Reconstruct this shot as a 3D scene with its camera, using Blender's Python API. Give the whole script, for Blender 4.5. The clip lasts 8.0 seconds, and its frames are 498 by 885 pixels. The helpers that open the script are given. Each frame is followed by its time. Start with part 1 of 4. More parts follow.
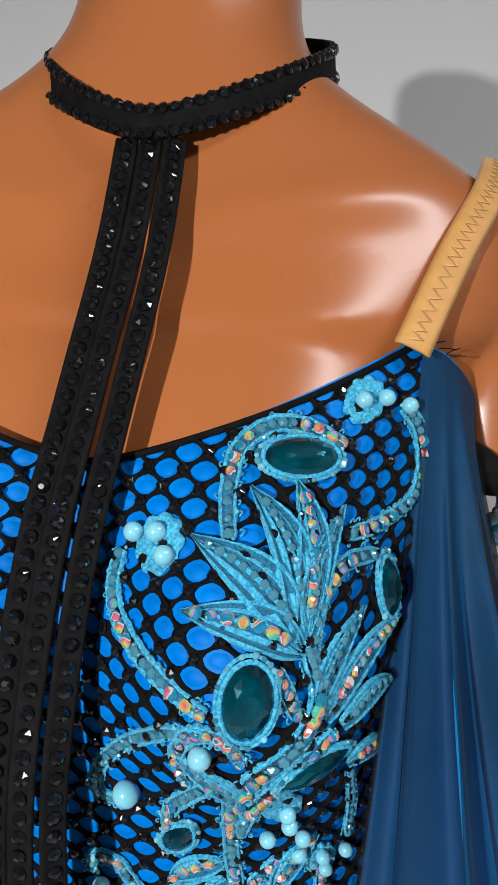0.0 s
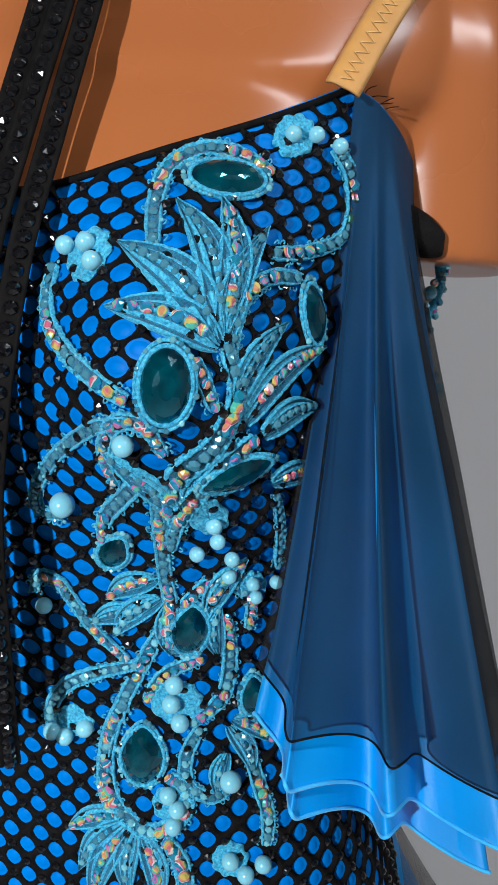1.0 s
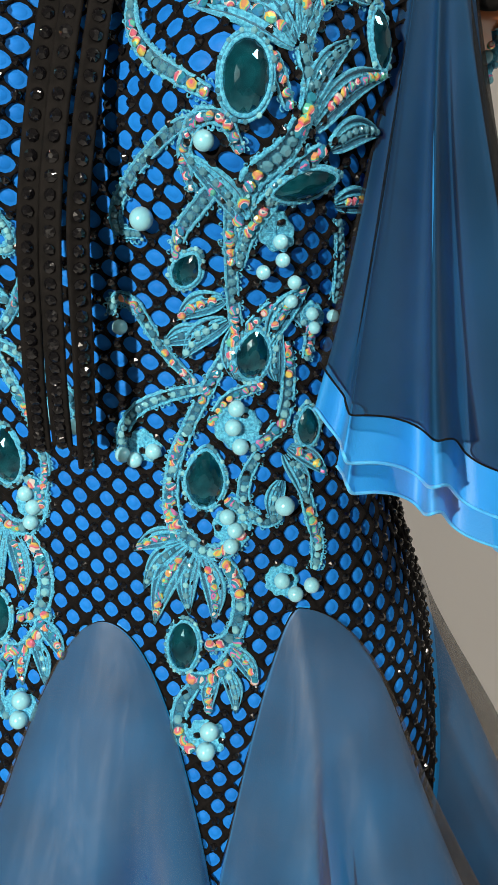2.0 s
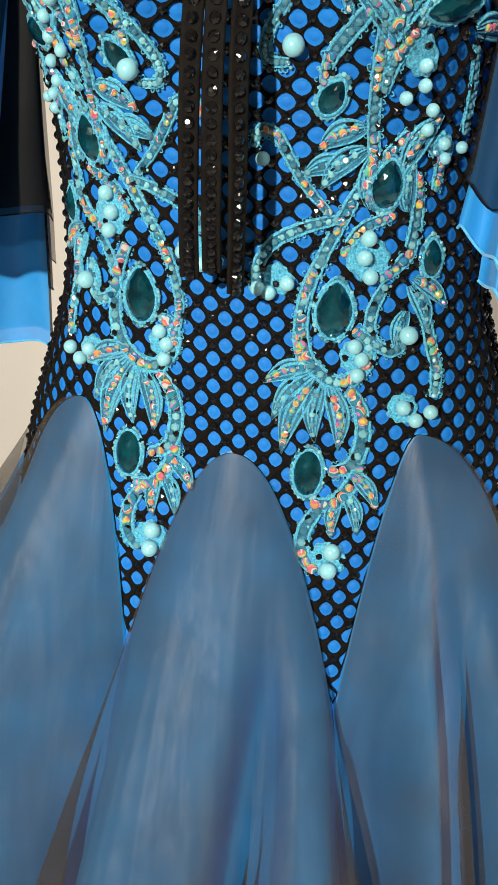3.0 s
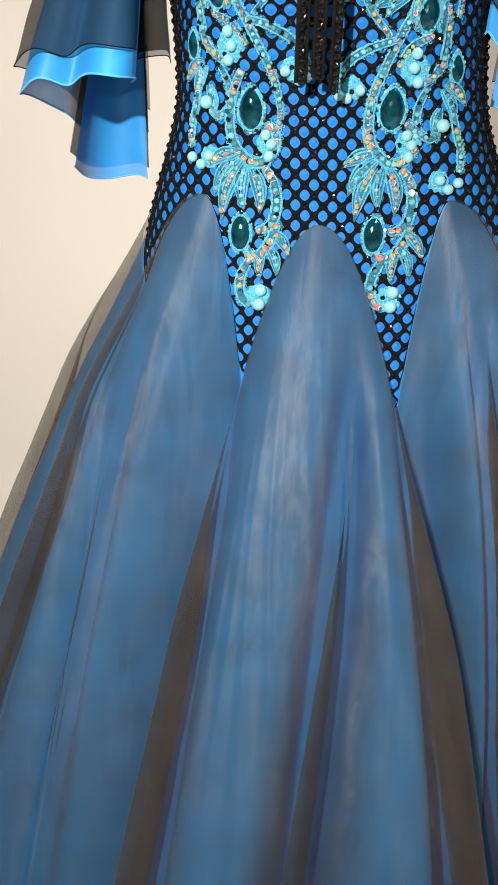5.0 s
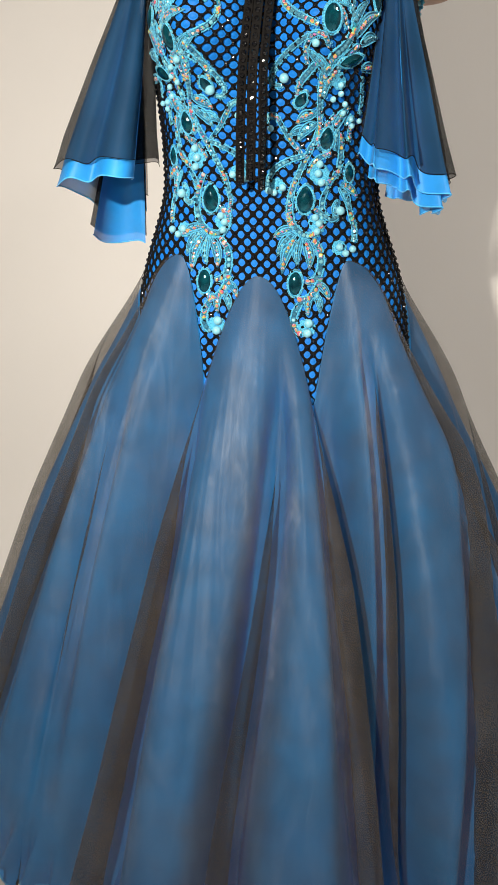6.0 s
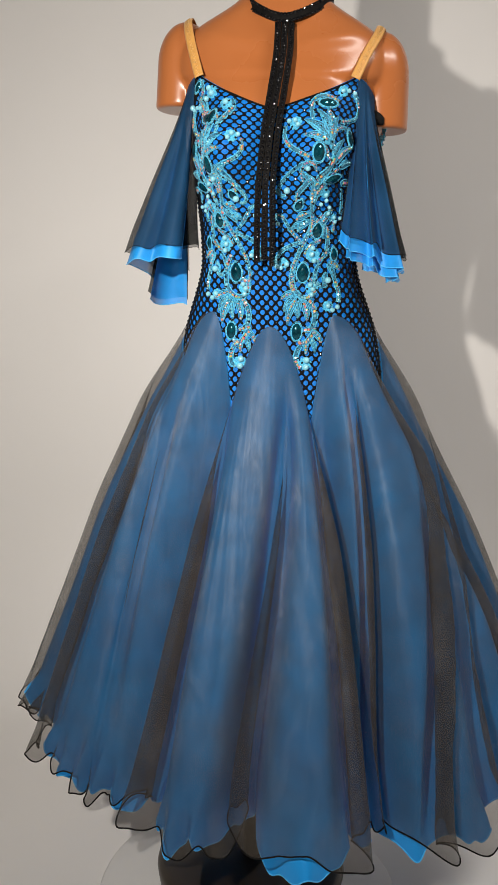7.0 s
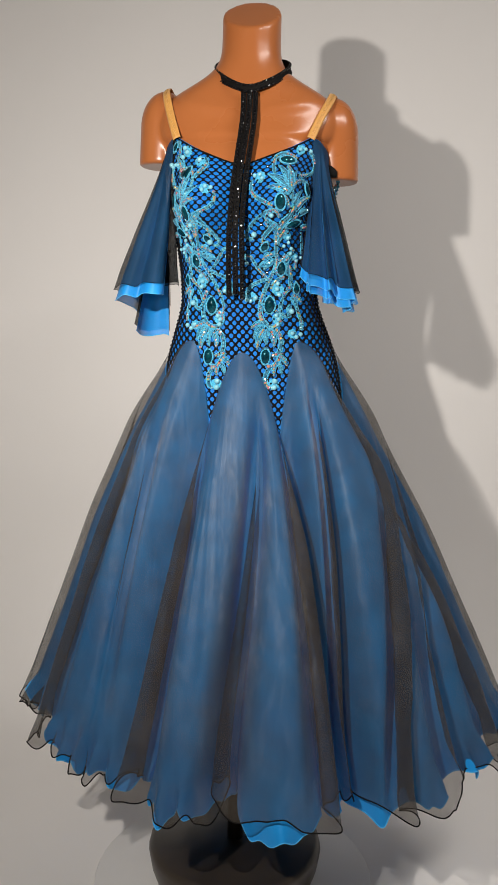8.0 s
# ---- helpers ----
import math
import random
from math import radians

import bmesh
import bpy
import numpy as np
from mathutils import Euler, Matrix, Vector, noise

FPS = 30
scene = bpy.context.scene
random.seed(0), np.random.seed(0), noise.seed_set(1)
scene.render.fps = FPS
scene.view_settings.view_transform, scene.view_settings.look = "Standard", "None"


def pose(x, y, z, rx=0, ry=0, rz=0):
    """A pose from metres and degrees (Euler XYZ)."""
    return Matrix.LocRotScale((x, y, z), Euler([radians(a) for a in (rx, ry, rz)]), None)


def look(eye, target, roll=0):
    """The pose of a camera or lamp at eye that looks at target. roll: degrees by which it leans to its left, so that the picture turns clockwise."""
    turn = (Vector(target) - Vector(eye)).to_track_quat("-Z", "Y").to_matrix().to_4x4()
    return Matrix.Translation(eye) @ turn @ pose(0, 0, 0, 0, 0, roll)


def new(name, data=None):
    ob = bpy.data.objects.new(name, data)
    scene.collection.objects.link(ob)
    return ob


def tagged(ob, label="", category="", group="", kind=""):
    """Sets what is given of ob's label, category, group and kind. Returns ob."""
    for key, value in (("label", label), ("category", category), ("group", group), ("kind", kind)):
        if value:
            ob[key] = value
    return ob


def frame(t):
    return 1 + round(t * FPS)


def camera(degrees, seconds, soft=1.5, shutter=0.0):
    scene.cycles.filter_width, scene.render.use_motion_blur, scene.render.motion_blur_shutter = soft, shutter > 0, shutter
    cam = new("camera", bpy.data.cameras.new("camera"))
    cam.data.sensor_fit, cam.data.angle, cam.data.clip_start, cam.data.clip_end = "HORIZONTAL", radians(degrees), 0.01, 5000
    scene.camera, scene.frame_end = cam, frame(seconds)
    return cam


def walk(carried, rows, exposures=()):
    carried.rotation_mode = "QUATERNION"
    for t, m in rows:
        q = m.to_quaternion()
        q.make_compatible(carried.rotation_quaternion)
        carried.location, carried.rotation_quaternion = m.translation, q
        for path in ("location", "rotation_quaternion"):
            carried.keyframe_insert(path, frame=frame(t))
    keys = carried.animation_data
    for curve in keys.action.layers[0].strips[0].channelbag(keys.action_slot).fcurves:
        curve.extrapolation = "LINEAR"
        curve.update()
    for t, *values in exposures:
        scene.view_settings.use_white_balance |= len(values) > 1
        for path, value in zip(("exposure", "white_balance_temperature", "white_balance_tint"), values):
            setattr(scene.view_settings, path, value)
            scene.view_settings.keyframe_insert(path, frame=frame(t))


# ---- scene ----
cam = camera(32.3, 8.0)
METRES, EYE, TILT, LEAN, TURN = 1.57, 1.45, -4.0, -3.6, 0.0
ROWS = [
    (0.0, 0.0, 0.0, 0.0, 0.0, 0.0, -0.0),
    (0.5, 0.0124, -0.0084, -0.0253, -0.07, -1.54, -0.0),
    (1.0, 0.0192, -0.0111, -0.0535, 0.37, -3.76, -0.56),
    (2.5, 0.0021, -0.0534, -0.1301, 2.44, -10.84, -1.69),
    (3.0, -0.0332, -0.0632, -0.1407, 1.77, -12.98, -0.93),
    (3.5, -0.076, -0.0751, -0.1478, -0.13, -14.75, 0.26),
    (4.0, -0.1165, -0.0926, -0.1635, -2.86, -16.4, 1.47),
    (4.5, -0.1317, -0.1222, -0.1826, -4.74, -17.27, 2.09),
    (5.0, -0.1218, -0.2095, -0.1992, -4.75, -16.21, 1.95),
    (6.5, -0.0827, -0.538, -0.2046, -1.65, -9.96, 1.26),
    (7.0, -0.0957, -0.6666, -0.2162, -1.64, -7.66, 1.61),
    (7.5, -0.0937, -0.7273, -0.2255, -2.21, -6.07, 2.11),
    (8.0, -0.0893, -0.7912, -0.2372, -2.72, -4.86, 2.5),
]
STAND = pose(-0.008, 0, 0, 0, 0, 9)  # the plan is squared to the dress, which faces -y
walk(cam, [(t, STAND @ pose(0.05, -0.46, EYE, TILT, LEAN, TURN) @ pose(METRES * x, METRES * y, METRES * z, 90 + pitch, roll, yaw)) for t, x, y, z, yaw, pitch, roll in ROWS],
     exposures=[(0.0, -0.68, 6000, 9), (1.2, -0.75, 5850, 9), (2.5, -0.35, 7900, 8), (3.5, -0.46, 7450, 9), (4.5, -0.22, 7400, 10), (5.2, -0.18, 7500, 10), (6.5, -0.42, 6900, 10), (8.0, -0.6, 6750, 11)])
FLOOR = -0.08

# ---- light ----
world = bpy.data.worlds.new("room_air")
scene.world = world
world.use_nodes = True
world.node_tree.nodes["Background"].inputs[0].default_value = (0.9, 0.95, 1.0, 1)
world.node_tree.nodes["Background"].inputs[1].default_value = 0.02


def lamp(name, eye, target, size, watts, colour, size_y=0, spread=180):
    data = bpy.data.lights.new(name, "AREA")
    data.shape, data.size, data.energy, data.color = "DISK", size, watts, colour
    if size_y:
        data.shape, data.size_y = "RECTANGLE", size_y
    ob = new(name, data)
    data.spread = radians(spread)
    ob.matrix_world = look(eye, target)
    return ob


lamp("studio_lamp", STAND @ Vector((-0.50, -1.36, 1.42)), STAND @ Vector((-0.14, 0.0, 1.03)), 0.035, 16.5, (1.0, 0.96, 0.9), 0, 112)
# unseen fill lamp, added high on the right to lift wall and floor shadows
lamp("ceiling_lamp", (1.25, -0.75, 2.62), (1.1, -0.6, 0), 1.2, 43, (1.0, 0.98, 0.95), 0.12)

# ---- materials ----


def mat(name, base, rough=0.5, metal=0.0, second=None, scale=60.0, bump=0.0, bump_scale=None, sheen=0.0, spec=0.5, coat=0.0, mix=0.5, alpha=1.0, trans=0.0, ior=1.45, island=0.0, per_object=0.0):
    """A plain surface with a second colour in cloudy patches, grain in its gloss and fine relief."""
    m = bpy.data.materials.new(name)
    m.use_nodes = True
    t = m.node_tree
    b = t.nodes["Principled BSDF"]
    lk = t.links.new
    b.inputs["Roughness"].default_value = rough
    b.inputs["Metallic"].default_value = metal
    b.inputs["Specular IOR Level"].default_value = spec
    b.inputs["Coat Weight"].default_value = coat
    b.inputs["Coat Roughness"].default_value = 0.12
    b.inputs["Sheen Weight"].default_value = sheen
    b.inputs["Alpha"].default_value = alpha
    b.inputs["Transmission Weight"].default_value = trans
    b.inputs["IOR"].default_value = ior
    b.inputs["Base Color"].default_value = (*base, 1)
    tc = t.nodes.new("ShaderNodeTexCoord")
    nz = t.nodes.new("ShaderNodeTexNoise")
    nz.inputs["Scale"].default_value = scale
    nz.inputs["Detail"].default_value = 5
    lk(tc.outputs["Object"], nz.inputs["Vector"])
    if second:
        ramp = t.nodes.new("ShaderNodeMapRange")
        ramp.inputs["From Min"].default_value = 0.35
        ramp.inputs["From Max"].default_value = 0.35 + 0.6 * mix
        lk(nz.outputs["Fac"], ramp.inputs["Value"])
        mx = t.nodes.new("ShaderNodeMix")
        mx.data_type = "RGBA"
        mx.inputs["A"].default_value = (*base, 1)
        mx.inputs["B"].default_value = (*second, 1)
        fac = ramp.outputs["Result"]
        if island or per_object:
            src = t.nodes.new("ShaderNodeNewGeometry").outputs["Random Per Island"] if island else t.nodes.new("ShaderNodeObjectInfo").outputs["Random"]
            fac = src
        lk(fac, mx.inputs["Factor"])
        lk(mx.outputs["Result"], b.inputs["Base Color"])
    rr = t.nodes.new("ShaderNodeMapRange")
    rr.inputs["To Min"].default_value = max(0.0, rough - 0.08)
    rr.inputs["To Max"].default_value = min(1.0, rough + 0.12)
    lk(nz.outputs["Fac"], rr.inputs["Value"])
    lk(rr.outputs["Result"], b.inputs["Roughness"])
    if bump:
        n2 = t.nodes.new("ShaderNodeTexNoise")
        n2.inputs["Scale"].default_value = bump_scale or scale * 8
        n2.inputs["Detail"].default_value = 3
        lk(tc.outputs["Object"], n2.inputs["Vector"])
        bp = t.nodes.new("ShaderNodeBump")
        bp.inputs["Strength"].default_value = bump
        bp.inputs["Distance"].default_value = 0.001
        lk(n2.outputs["Fac"], bp.inputs["Height"])
        lk(bp.outputs["Normal"], b.inputs["Normal"])
    return m


def sheer(name, base, cover, rough=0.35, scale=7.0, sheen=0.3, swing=0.06):
    """A sheer cloth: a weave that covers part of what lies behind it, with a silky face and a cloudy, uneven weave."""
    m = mat(name, base, rough, 0.0, tuple(c * 1.35 + 0.004 for c in base), scale, 0.15, 900, sheen, 0.5)
    t = m.node_tree
    b = t.nodes["Principled BSDF"]
    lk = t.links.new
    tc = t.nodes.new("ShaderNodeTexCoord")
    nz = t.nodes.new("ShaderNodeTexNoise")
    nz.inputs["Scale"].default_value = scale * 3
    nz.inputs["Detail"].default_value = 6
    lk(tc.outputs["Object"], nz.inputs["Vector"])
    mr = t.nodes.new("ShaderNodeMapRange")
    mr.inputs["From Min"].default_value, mr.inputs["From Max"].default_value = 0.3, 0.7
    mr.inputs["To Min"].default_value = cover - swing
    mr.inputs["To Max"].default_value = cover + swing
    lk(nz.outputs["Fac"], mr.inputs["Value"])
    lk(mr.outputs["Result"], b.inputs["Alpha"])
    return m


M_WALL = mat("wall_paint", (0.82, 0.80, 0.785), 0.85, 0, (0.85, 0.83, 0.815), 1.5, 0.15, 140)
# darker grey for the unseen room sides, chosen to cut bounced light
M_LOWBOUNCE = mat("warm_grey_wall_paint", (0.34, 0.325, 0.31), 0.85, 0, (0.37, 0.355, 0.34), 1.5, 0.15, 140)
M_FLOOR = mat("floor_vinyl", (0.82, 0.80, 0.785), 0.6, 0, (0.79, 0.775, 0.76), 2.5, 0.08, 60)
M_SKIN = mat("glossy_tan_fibreglass", (0.37, 0.115, 0.034), 0.27, 0, (0.40, 0.13, 0.040), 5, 0.03, 40, 0, 0.45, 0.15)
M_SKIN.node_tree.nodes["Principled BSDF"].inputs["Coat Roughness"].default_value = 0.24
M_LINING = mat("blue_stretch_satin", (0.001, 0.148, 0.54), 0.55, 0, (0.002, 0.18, 0.62), 40, 0.15, 1500, 0.0, 0.2)
M_NET = mat("black_net_yarn", (0.004, 0.004, 0.0045), 0.85, 0, (0.009, 0.008, 0.008), 300, 0.5, 2500, 0, 0.1)
M_JET = mat("black_cut_glass", (0.004, 0.004, 0.005), 0.06, 0, None, 60, 0, None, 0, 0.9)
M_BAND = mat("black_elastic_satin", (0.0045, 0.0042, 0.0042), 0.7, 0, (0.009, 0.008, 0.0078), 200, 0.5, 2200, 0.0, 0.1)
M_STRAP = mat("tan_elastic", (0.62, 0.31, 0.075), 0.45, 0, (0.55, 0.27, 0.07), 120, 0.3, 2000, 0.1)
M_ORG = sheer("black_organza", (0.031, 0.0245, 0.0185), 0.52, 0.55, 9.0, 0.10, 0.05)


def crinkled(m, strength):
    """Long fine creases that run down the cloth, crossed by a faint watered pattern."""
    t = m.node_tree
    tc = t.nodes.new("ShaderNodeTexCoord")
    last = None
    for scale, dist in (((34, 34, 3.0), 0.004), ((110, 110, 14), 0.0001)):
        mp = t.nodes.new("ShaderNodeMapping")
        mp.inputs["Scale"].default_value = scale
        nz = t.nodes.new("ShaderNodeTexNoise")
        nz.inputs["Scale"].default_value, nz.inputs["Detail"].default_value = 1.0, 4.0
        nz.inputs["Distortion"].default_value = 0.6
        bp = t.nodes.new("ShaderNodeBump")
        bp.inputs["Strength"].default_value, bp.inputs["Distance"].default_value = strength, dist
        t.links.new(tc.outputs["Object"], mp.inputs["Vector"])
        t.links.new(mp.outputs["Vector"], nz.inputs["Vector"])
        t.links.new(nz.outputs["Fac"], bp.inputs["Height"])
        if last:
            t.links.new(last.outputs["Normal"], bp.inputs["Normal"])
        last = bp
    t.links.new(last.outputs["Normal"], t.nodes["Principled BSDF"].inputs["Normal"])




def watered(m, low, high):
    """Wispy patches along the cloth where two layers of weave lie together and catch more light."""
    t = m.node_tree
    tc = t.nodes.new("ShaderNodeTexCoord")
    mp = t.nodes.new("ShaderNodeMapping")
    mp.inputs["Scale"].default_value = (26, 26, 7)
    nz = t.nodes.new("ShaderNodeTexNoise")
    nz.inputs["Scale"].default_value, nz.inputs["Detail"].default_value = 1.0, 7.0
    nz.inputs["Roughness"].default_value, nz.inputs["Distortion"].default_value = 0.68, 1.6
    mr = t.nodes.new("ShaderNodeMapRange")
    mr.inputs["From Min"].default_value, mr.inputs["From Max"].default_value = 0.42, 0.72
    mr.inputs["To Min"].default_value, mr.inputs["To Max"].default_value = low, high
    t.links.new(tc.outputs["Object"], mp.inputs["Vector"])
    t.links.new(mp.outputs["Vector"], nz.inputs["Vector"])
    t.links.new(nz.outputs["Fac"], mr.inputs["Value"])
    t.links.new(mr.outputs["Result"], t.nodes["Principled BSDF"].inputs["Specular IOR Level"])


crinkled(M_ORG, 0.6)
watered(M_ORG, 0.25, 1.0)
M_UNDER = mat("blue_underskirt_satin", (0.003, 0.235, 0.63), 0.42, 0, (0.006, 0.28, 0.71), 8, 0.15, 500, 0.05, 0.3)
M_BLUESHEER = sheer("blue_chiffon", (0.003, 0.24, 0.64), 0.88, 0.5, 9.0, 0.05)
M_SLEEVE = sheer("black_chiffon", (0.006, 0.0065, 0.007), 0.64, 0.7, 9.0, 0.0, 0.03)
M_SLEEVE.node_tree.nodes["Principled BSDF"].inputs["Specular IOR Level"].default_value = 0.15
crinkled(M_UNDER, 0.5)
crinkled(M_SLEEVE, 0.4)
M_DRUM = mat("dark_brown_lacquer", (0.034, 0.027, 0.021), 0.32, 0, (0.048, 0.037, 0.028), 12, 0.05, 80)
M_BOARD = mat("white_laminate", (0.78, 0.77, 0.76), 0.4, 0, (0.73, 0.72, 0.71), 6, 0.03, 60)
M_THREAD = mat("turquoise_embroidery", (0.012, 0.27, 0.52), 0.35, 0, (0.12, 0.66, 0.92), 900, 0.9, 2600, 0.1)
M_GAUZE = mat("dark_turquoise_gauze", (0.003, 0.075, 0.17), 0.4, 0, (0.02, 0.24, 0.40), 1100, 0.9, 2600, 0.1)
M_THREADBLUE = mat("blue_rolled_edge", (0.03, 0.38, 0.8), 0.5, 0, (0.05, 0.45, 0.85), 200, 0.4, 2000, 0.2)
M_STITCH = mat("pale_yellow_thread", (0.75, 0.5, 0.2), 0.5, 0, (0.8, 0.55, 0.24), 300, 0.3, 2500)
# the lighter teal patches paint bright facet reflections into the gem's colour
M_GEM = mat("teal_cut_glass", (0.0, 0.045, 0.075), 0.04, 0.7, (0.0, 0.17, 0.23), 110, 0, None, 0, 0.8, 0.6, 0.6)
M_PEARL = mat("aqua_pearl", (0.15, 0.50, 0.64), 0.2, 0.0, (0.28, 0.62, 0.72), 90, 0, None, 0.2, 0.6, 0.5)
M_SMALL = mat("turquoise_cut_glass", (0.003, 0.10, 0.20), 0.05, 0.3, (0.30, 0.76, 0.86), 60, 0, None, 0, 0.9, 0.5, 0.5, 1.0, 0.0, 1.5, 1.0)
M_AB = mat("iridescent_cut_glass", (0.8, 0.3, 0.4), 0.08, 0.5, (0.8, 0.8, 0.8), 60, 0, None, 0, 0.9, 0.6)


def iridescent(m):
    """Each stone shows another colour of its thin bright coating."""
    t = m.node_tree
    b = t.nodes["Principled BSDF"]
    ramp = t.nodes.new("ShaderNodeValToRGB")
    ramp.color_ramp.interpolation = "CONSTANT"
    stops = ((0.0, (0.03, 0.34, 0.50)), (0.18, (0.90, 0.86, 0.82)), (0.27, (0.93, 0.22, 0.34)), (0.39, (0.95, 0.44, 0.22)), (0.51, (0.92, 0.74, 0.18)), (0.62, (0.16, 0.74, 0.56)), (0.76, (0.80, 0.26, 0.58)), (0.86, (0.05, 0.36, 0.68)))
    for i, (x, c) in enumerate(stops):
        e = ramp.color_ramp.elements[i] if i < 2 else ramp.color_ramp.elements.new(x)
        e.position, e.color = x, (*c, 1)
    info = t.nodes.new("ShaderNodeObjectInfo")
    tc = t.nodes.new("ShaderNodeTexCoord")
    nz = t.nodes.new("ShaderNodeTexNoise")
    nz.noise_dimensions = "4D"
    nz.inputs["Scale"].default_value, nz.inputs["Detail"].default_value = 0.5, 0.0
    far = t.nodes.new("ShaderNodeMath")
    far.operation = "MULTIPLY"
    far.inputs[1].default_value = 90.0
    t.links.new(info.outputs["Random"], far.inputs[0])
    t.links.new(far.outputs[0], nz.inputs["W"])
    t.links.new(tc.outputs["Object"], nz.inputs["Vector"])
    spread = t.nodes.new("ShaderNodeMapRange")
    spread.inputs["From Min"].default_value, spread.inputs["From Max"].default_value = 0.28, 0.72
    t.links.new(nz.outputs["Fac"], spread.inputs["Value"])
    add = t.nodes.new("ShaderNodeMath")
    add.operation = "ADD"
    wrap = t.nodes.new("ShaderNodeMath")
    wrap.operation = "FRACT"
    t.links.new(spread.outputs["Result"], add.inputs[0])
    t.links.new(far.outputs[0], add.inputs[1])
    t.links.new(add.outputs[0], wrap.inputs[0])
    t.links.new(wrap.outputs[0], ramp.inputs["Fac"])
    t.links.new(ramp.outputs["Color"], b.inputs["Base Color"])


iridescent(M_AB)

# ---- mesh helpers ----


def obj(name, verts, faces, material, parent=None, label="", smooth=True, second=None, which=None):
    me = bpy.data.meshes.new(name)
    me.from_pydata([tuple(v) for v in verts], [], faces)
    me.materials.append(material)
    if second:
        me.materials.append(second)
        me.polygons.foreach_set("material_index", [which(i) for i in range(len(faces))])
    if smooth:
        me.polygons.foreach_set("use_smooth", [True] * len(me.polygons))
    me.update()
    ob = new(name, me)
    if parent:
        ob.parent = parent
    if label:
        tagged(ob, label)
    return ob


def part(name, bm, material, parent, label="", smooth=False):
    me = bpy.data.meshes.new(name)
    bm.to_mesh(me)
    bm.free()
    me.materials.append(material)
    if smooth:
        me.polygons.foreach_set("use_smooth", [True] * len(me.polygons))
    ob = new(name, me)
    ob.parent = parent
    if label:
        tagged(ob, label)
    return ob


def sheet(f, nu, nv, wrap=False):
    """Vertices and quads of a sheet f(u, v), u and v from 0 to 1."""
    verts = [f(i / (nu if wrap else nu - 1), j / (nv - 1)) for j in range(nv) for i in range(nu)]
    faces = []
    for j in range(nv - 1):
        for i in range(nu if wrap else nu - 1):
            a, b = j * nu + i, j * nu + (i + 1) % nu
            faces.append((a, b, b + nu, a + nu))
    return verts, faces


def thing(name, label, category, group="", kind="", at=(0, 0, 0)):
    ob = new(name)
    ob.empty_display_size = 0.05
    ob.location = at
    return tagged(ob, label, category, group, kind)


def smooth01(x):
    x = min(1.0, max(0.0, x))
    return x * x * (3 - 2 * x)


# ---- the body's form ----
Z_ = (0.80, 0.92, 1.00, 1.08, 1.17, 1.25, 1.345, 1.40, 1.45, 1.50, 1.54, 1.565, 1.585, 1.61, 1.64, 1.74)
A_ = (0.180, 0.182, 0.176, 0.160, 0.128, 0.128, 0.142, 0.146, 0.158, 0.182, 0.172, 0.145, 0.090, 0.058, 0.0555, 0.055)
F_ = (0.098, 0.098, 0.092, 0.088, 0.097, 0.119, 0.138, 0.132, 0.117, 0.092, 0.080, 0.073, 0.068, 0.062, 0.058, 0.056)
B_ = (0.125, 0.125, 0.120, 0.100, 0.080, 0.085, 0.100, 0.105, 0.105, 0.100, 0.090, 0.080, 0.070, 0.060, 0.055, 0.055)
N_ = (2.4, 2.6, 2.8, 3.0, 2.8, 2.5, 2.3, 2.3, 2.4, 2.6, 2.4, 2.2, 2.1, 2.0, 2.0, 2.0)
X_ = (0.018, 0.018, 0.017, 0.016, 0.010, 0.003, 0.0, 0.0, 0.0, 0.0, 0.0, 0.0, 0.0, 0.0, 0.001, 0.001)
_zf = np.arange(0.70, 1.85, 0.002)
_kern = np.exp(-(np.arange(-30, 31) * 0.002 / 0.019) ** 2 / 2)
_kern /= _kern.sum()
SOFT = [np.convolve(np.pad(np.interp(_zf, Z_, t), 30, mode="edge"), _kern, mode="valid") for t in (A_, F_, B_, N_, X_)]


def ring(z, n=256, out=0.0):
    """One level cut through the body, starting at the middle of the back and going round by its right side."""
    a, f, b, e, cx = (np.interp(z, _zf, t) for t in SOFT)
    th = np.linspace(-np.pi, np.pi, n)
    c, s = np.cos(th), np.sin(th)
    x = a * np.sign(s) * np.abs(s) ** (2 / e)
    y = np.where(c > 0, -f, b) * np.abs(c) ** (2 / e)
    bust = 0.052 * np.exp(-((np.abs(x) - 0.078) / 0.05) ** 2 - ((z - 1.348) / (0.075 if z > 1.348 else 0.06)) ** 2) * np.clip(c * 2, 0, 1)
    bone = 0.005 * np.exp(-((z - 1.518 - 0.22 * (np.abs(x) - 0.03)) / 0.013) ** 2) * np.clip((np.abs(x) - 0.012) / 0.03, 0, 1) * np.clip((0.15 - np.abs(x)) / 0.04, 0, 1)
    y = y - bust - bone * np.clip(c * 2, 0, 1)
    return x + cx, y


ZG = np.arange(0.80, 1.5001, 0.005)
SG = np.linspace(-0.52, 0.52, 521)
GRID = np.zeros((len(ZG), len(SG), 3))
HALF = []
for k, zz in enumerate(ZG):
    rx_, ry_ = ring(zz, 1024)
    arc = np.concatenate([[0], np.cumsum(np.hypot(np.diff(rx_), np.diff(ry_)))])
    arc = arc - arc[-1] / 2
    HALF.append(arc[-1])
    GRID[k, :, 0] = np.interp(SG, arc, rx_)
    GRID[k, :, 1] = np.interp(SG, arc, ry_)
    GRID[k, :, 2] = zz


def half_girth(z):
    return float(np.interp(z, ZG, HALF))


_ds = np.gradient(GRID, axis=1)
_dz = np.gradient(GRID, axis=0)
_nn = np.cross(_ds, _dz)
_nn /= np.linalg.norm(_nn, axis=2, keepdims=True) + 1e-12
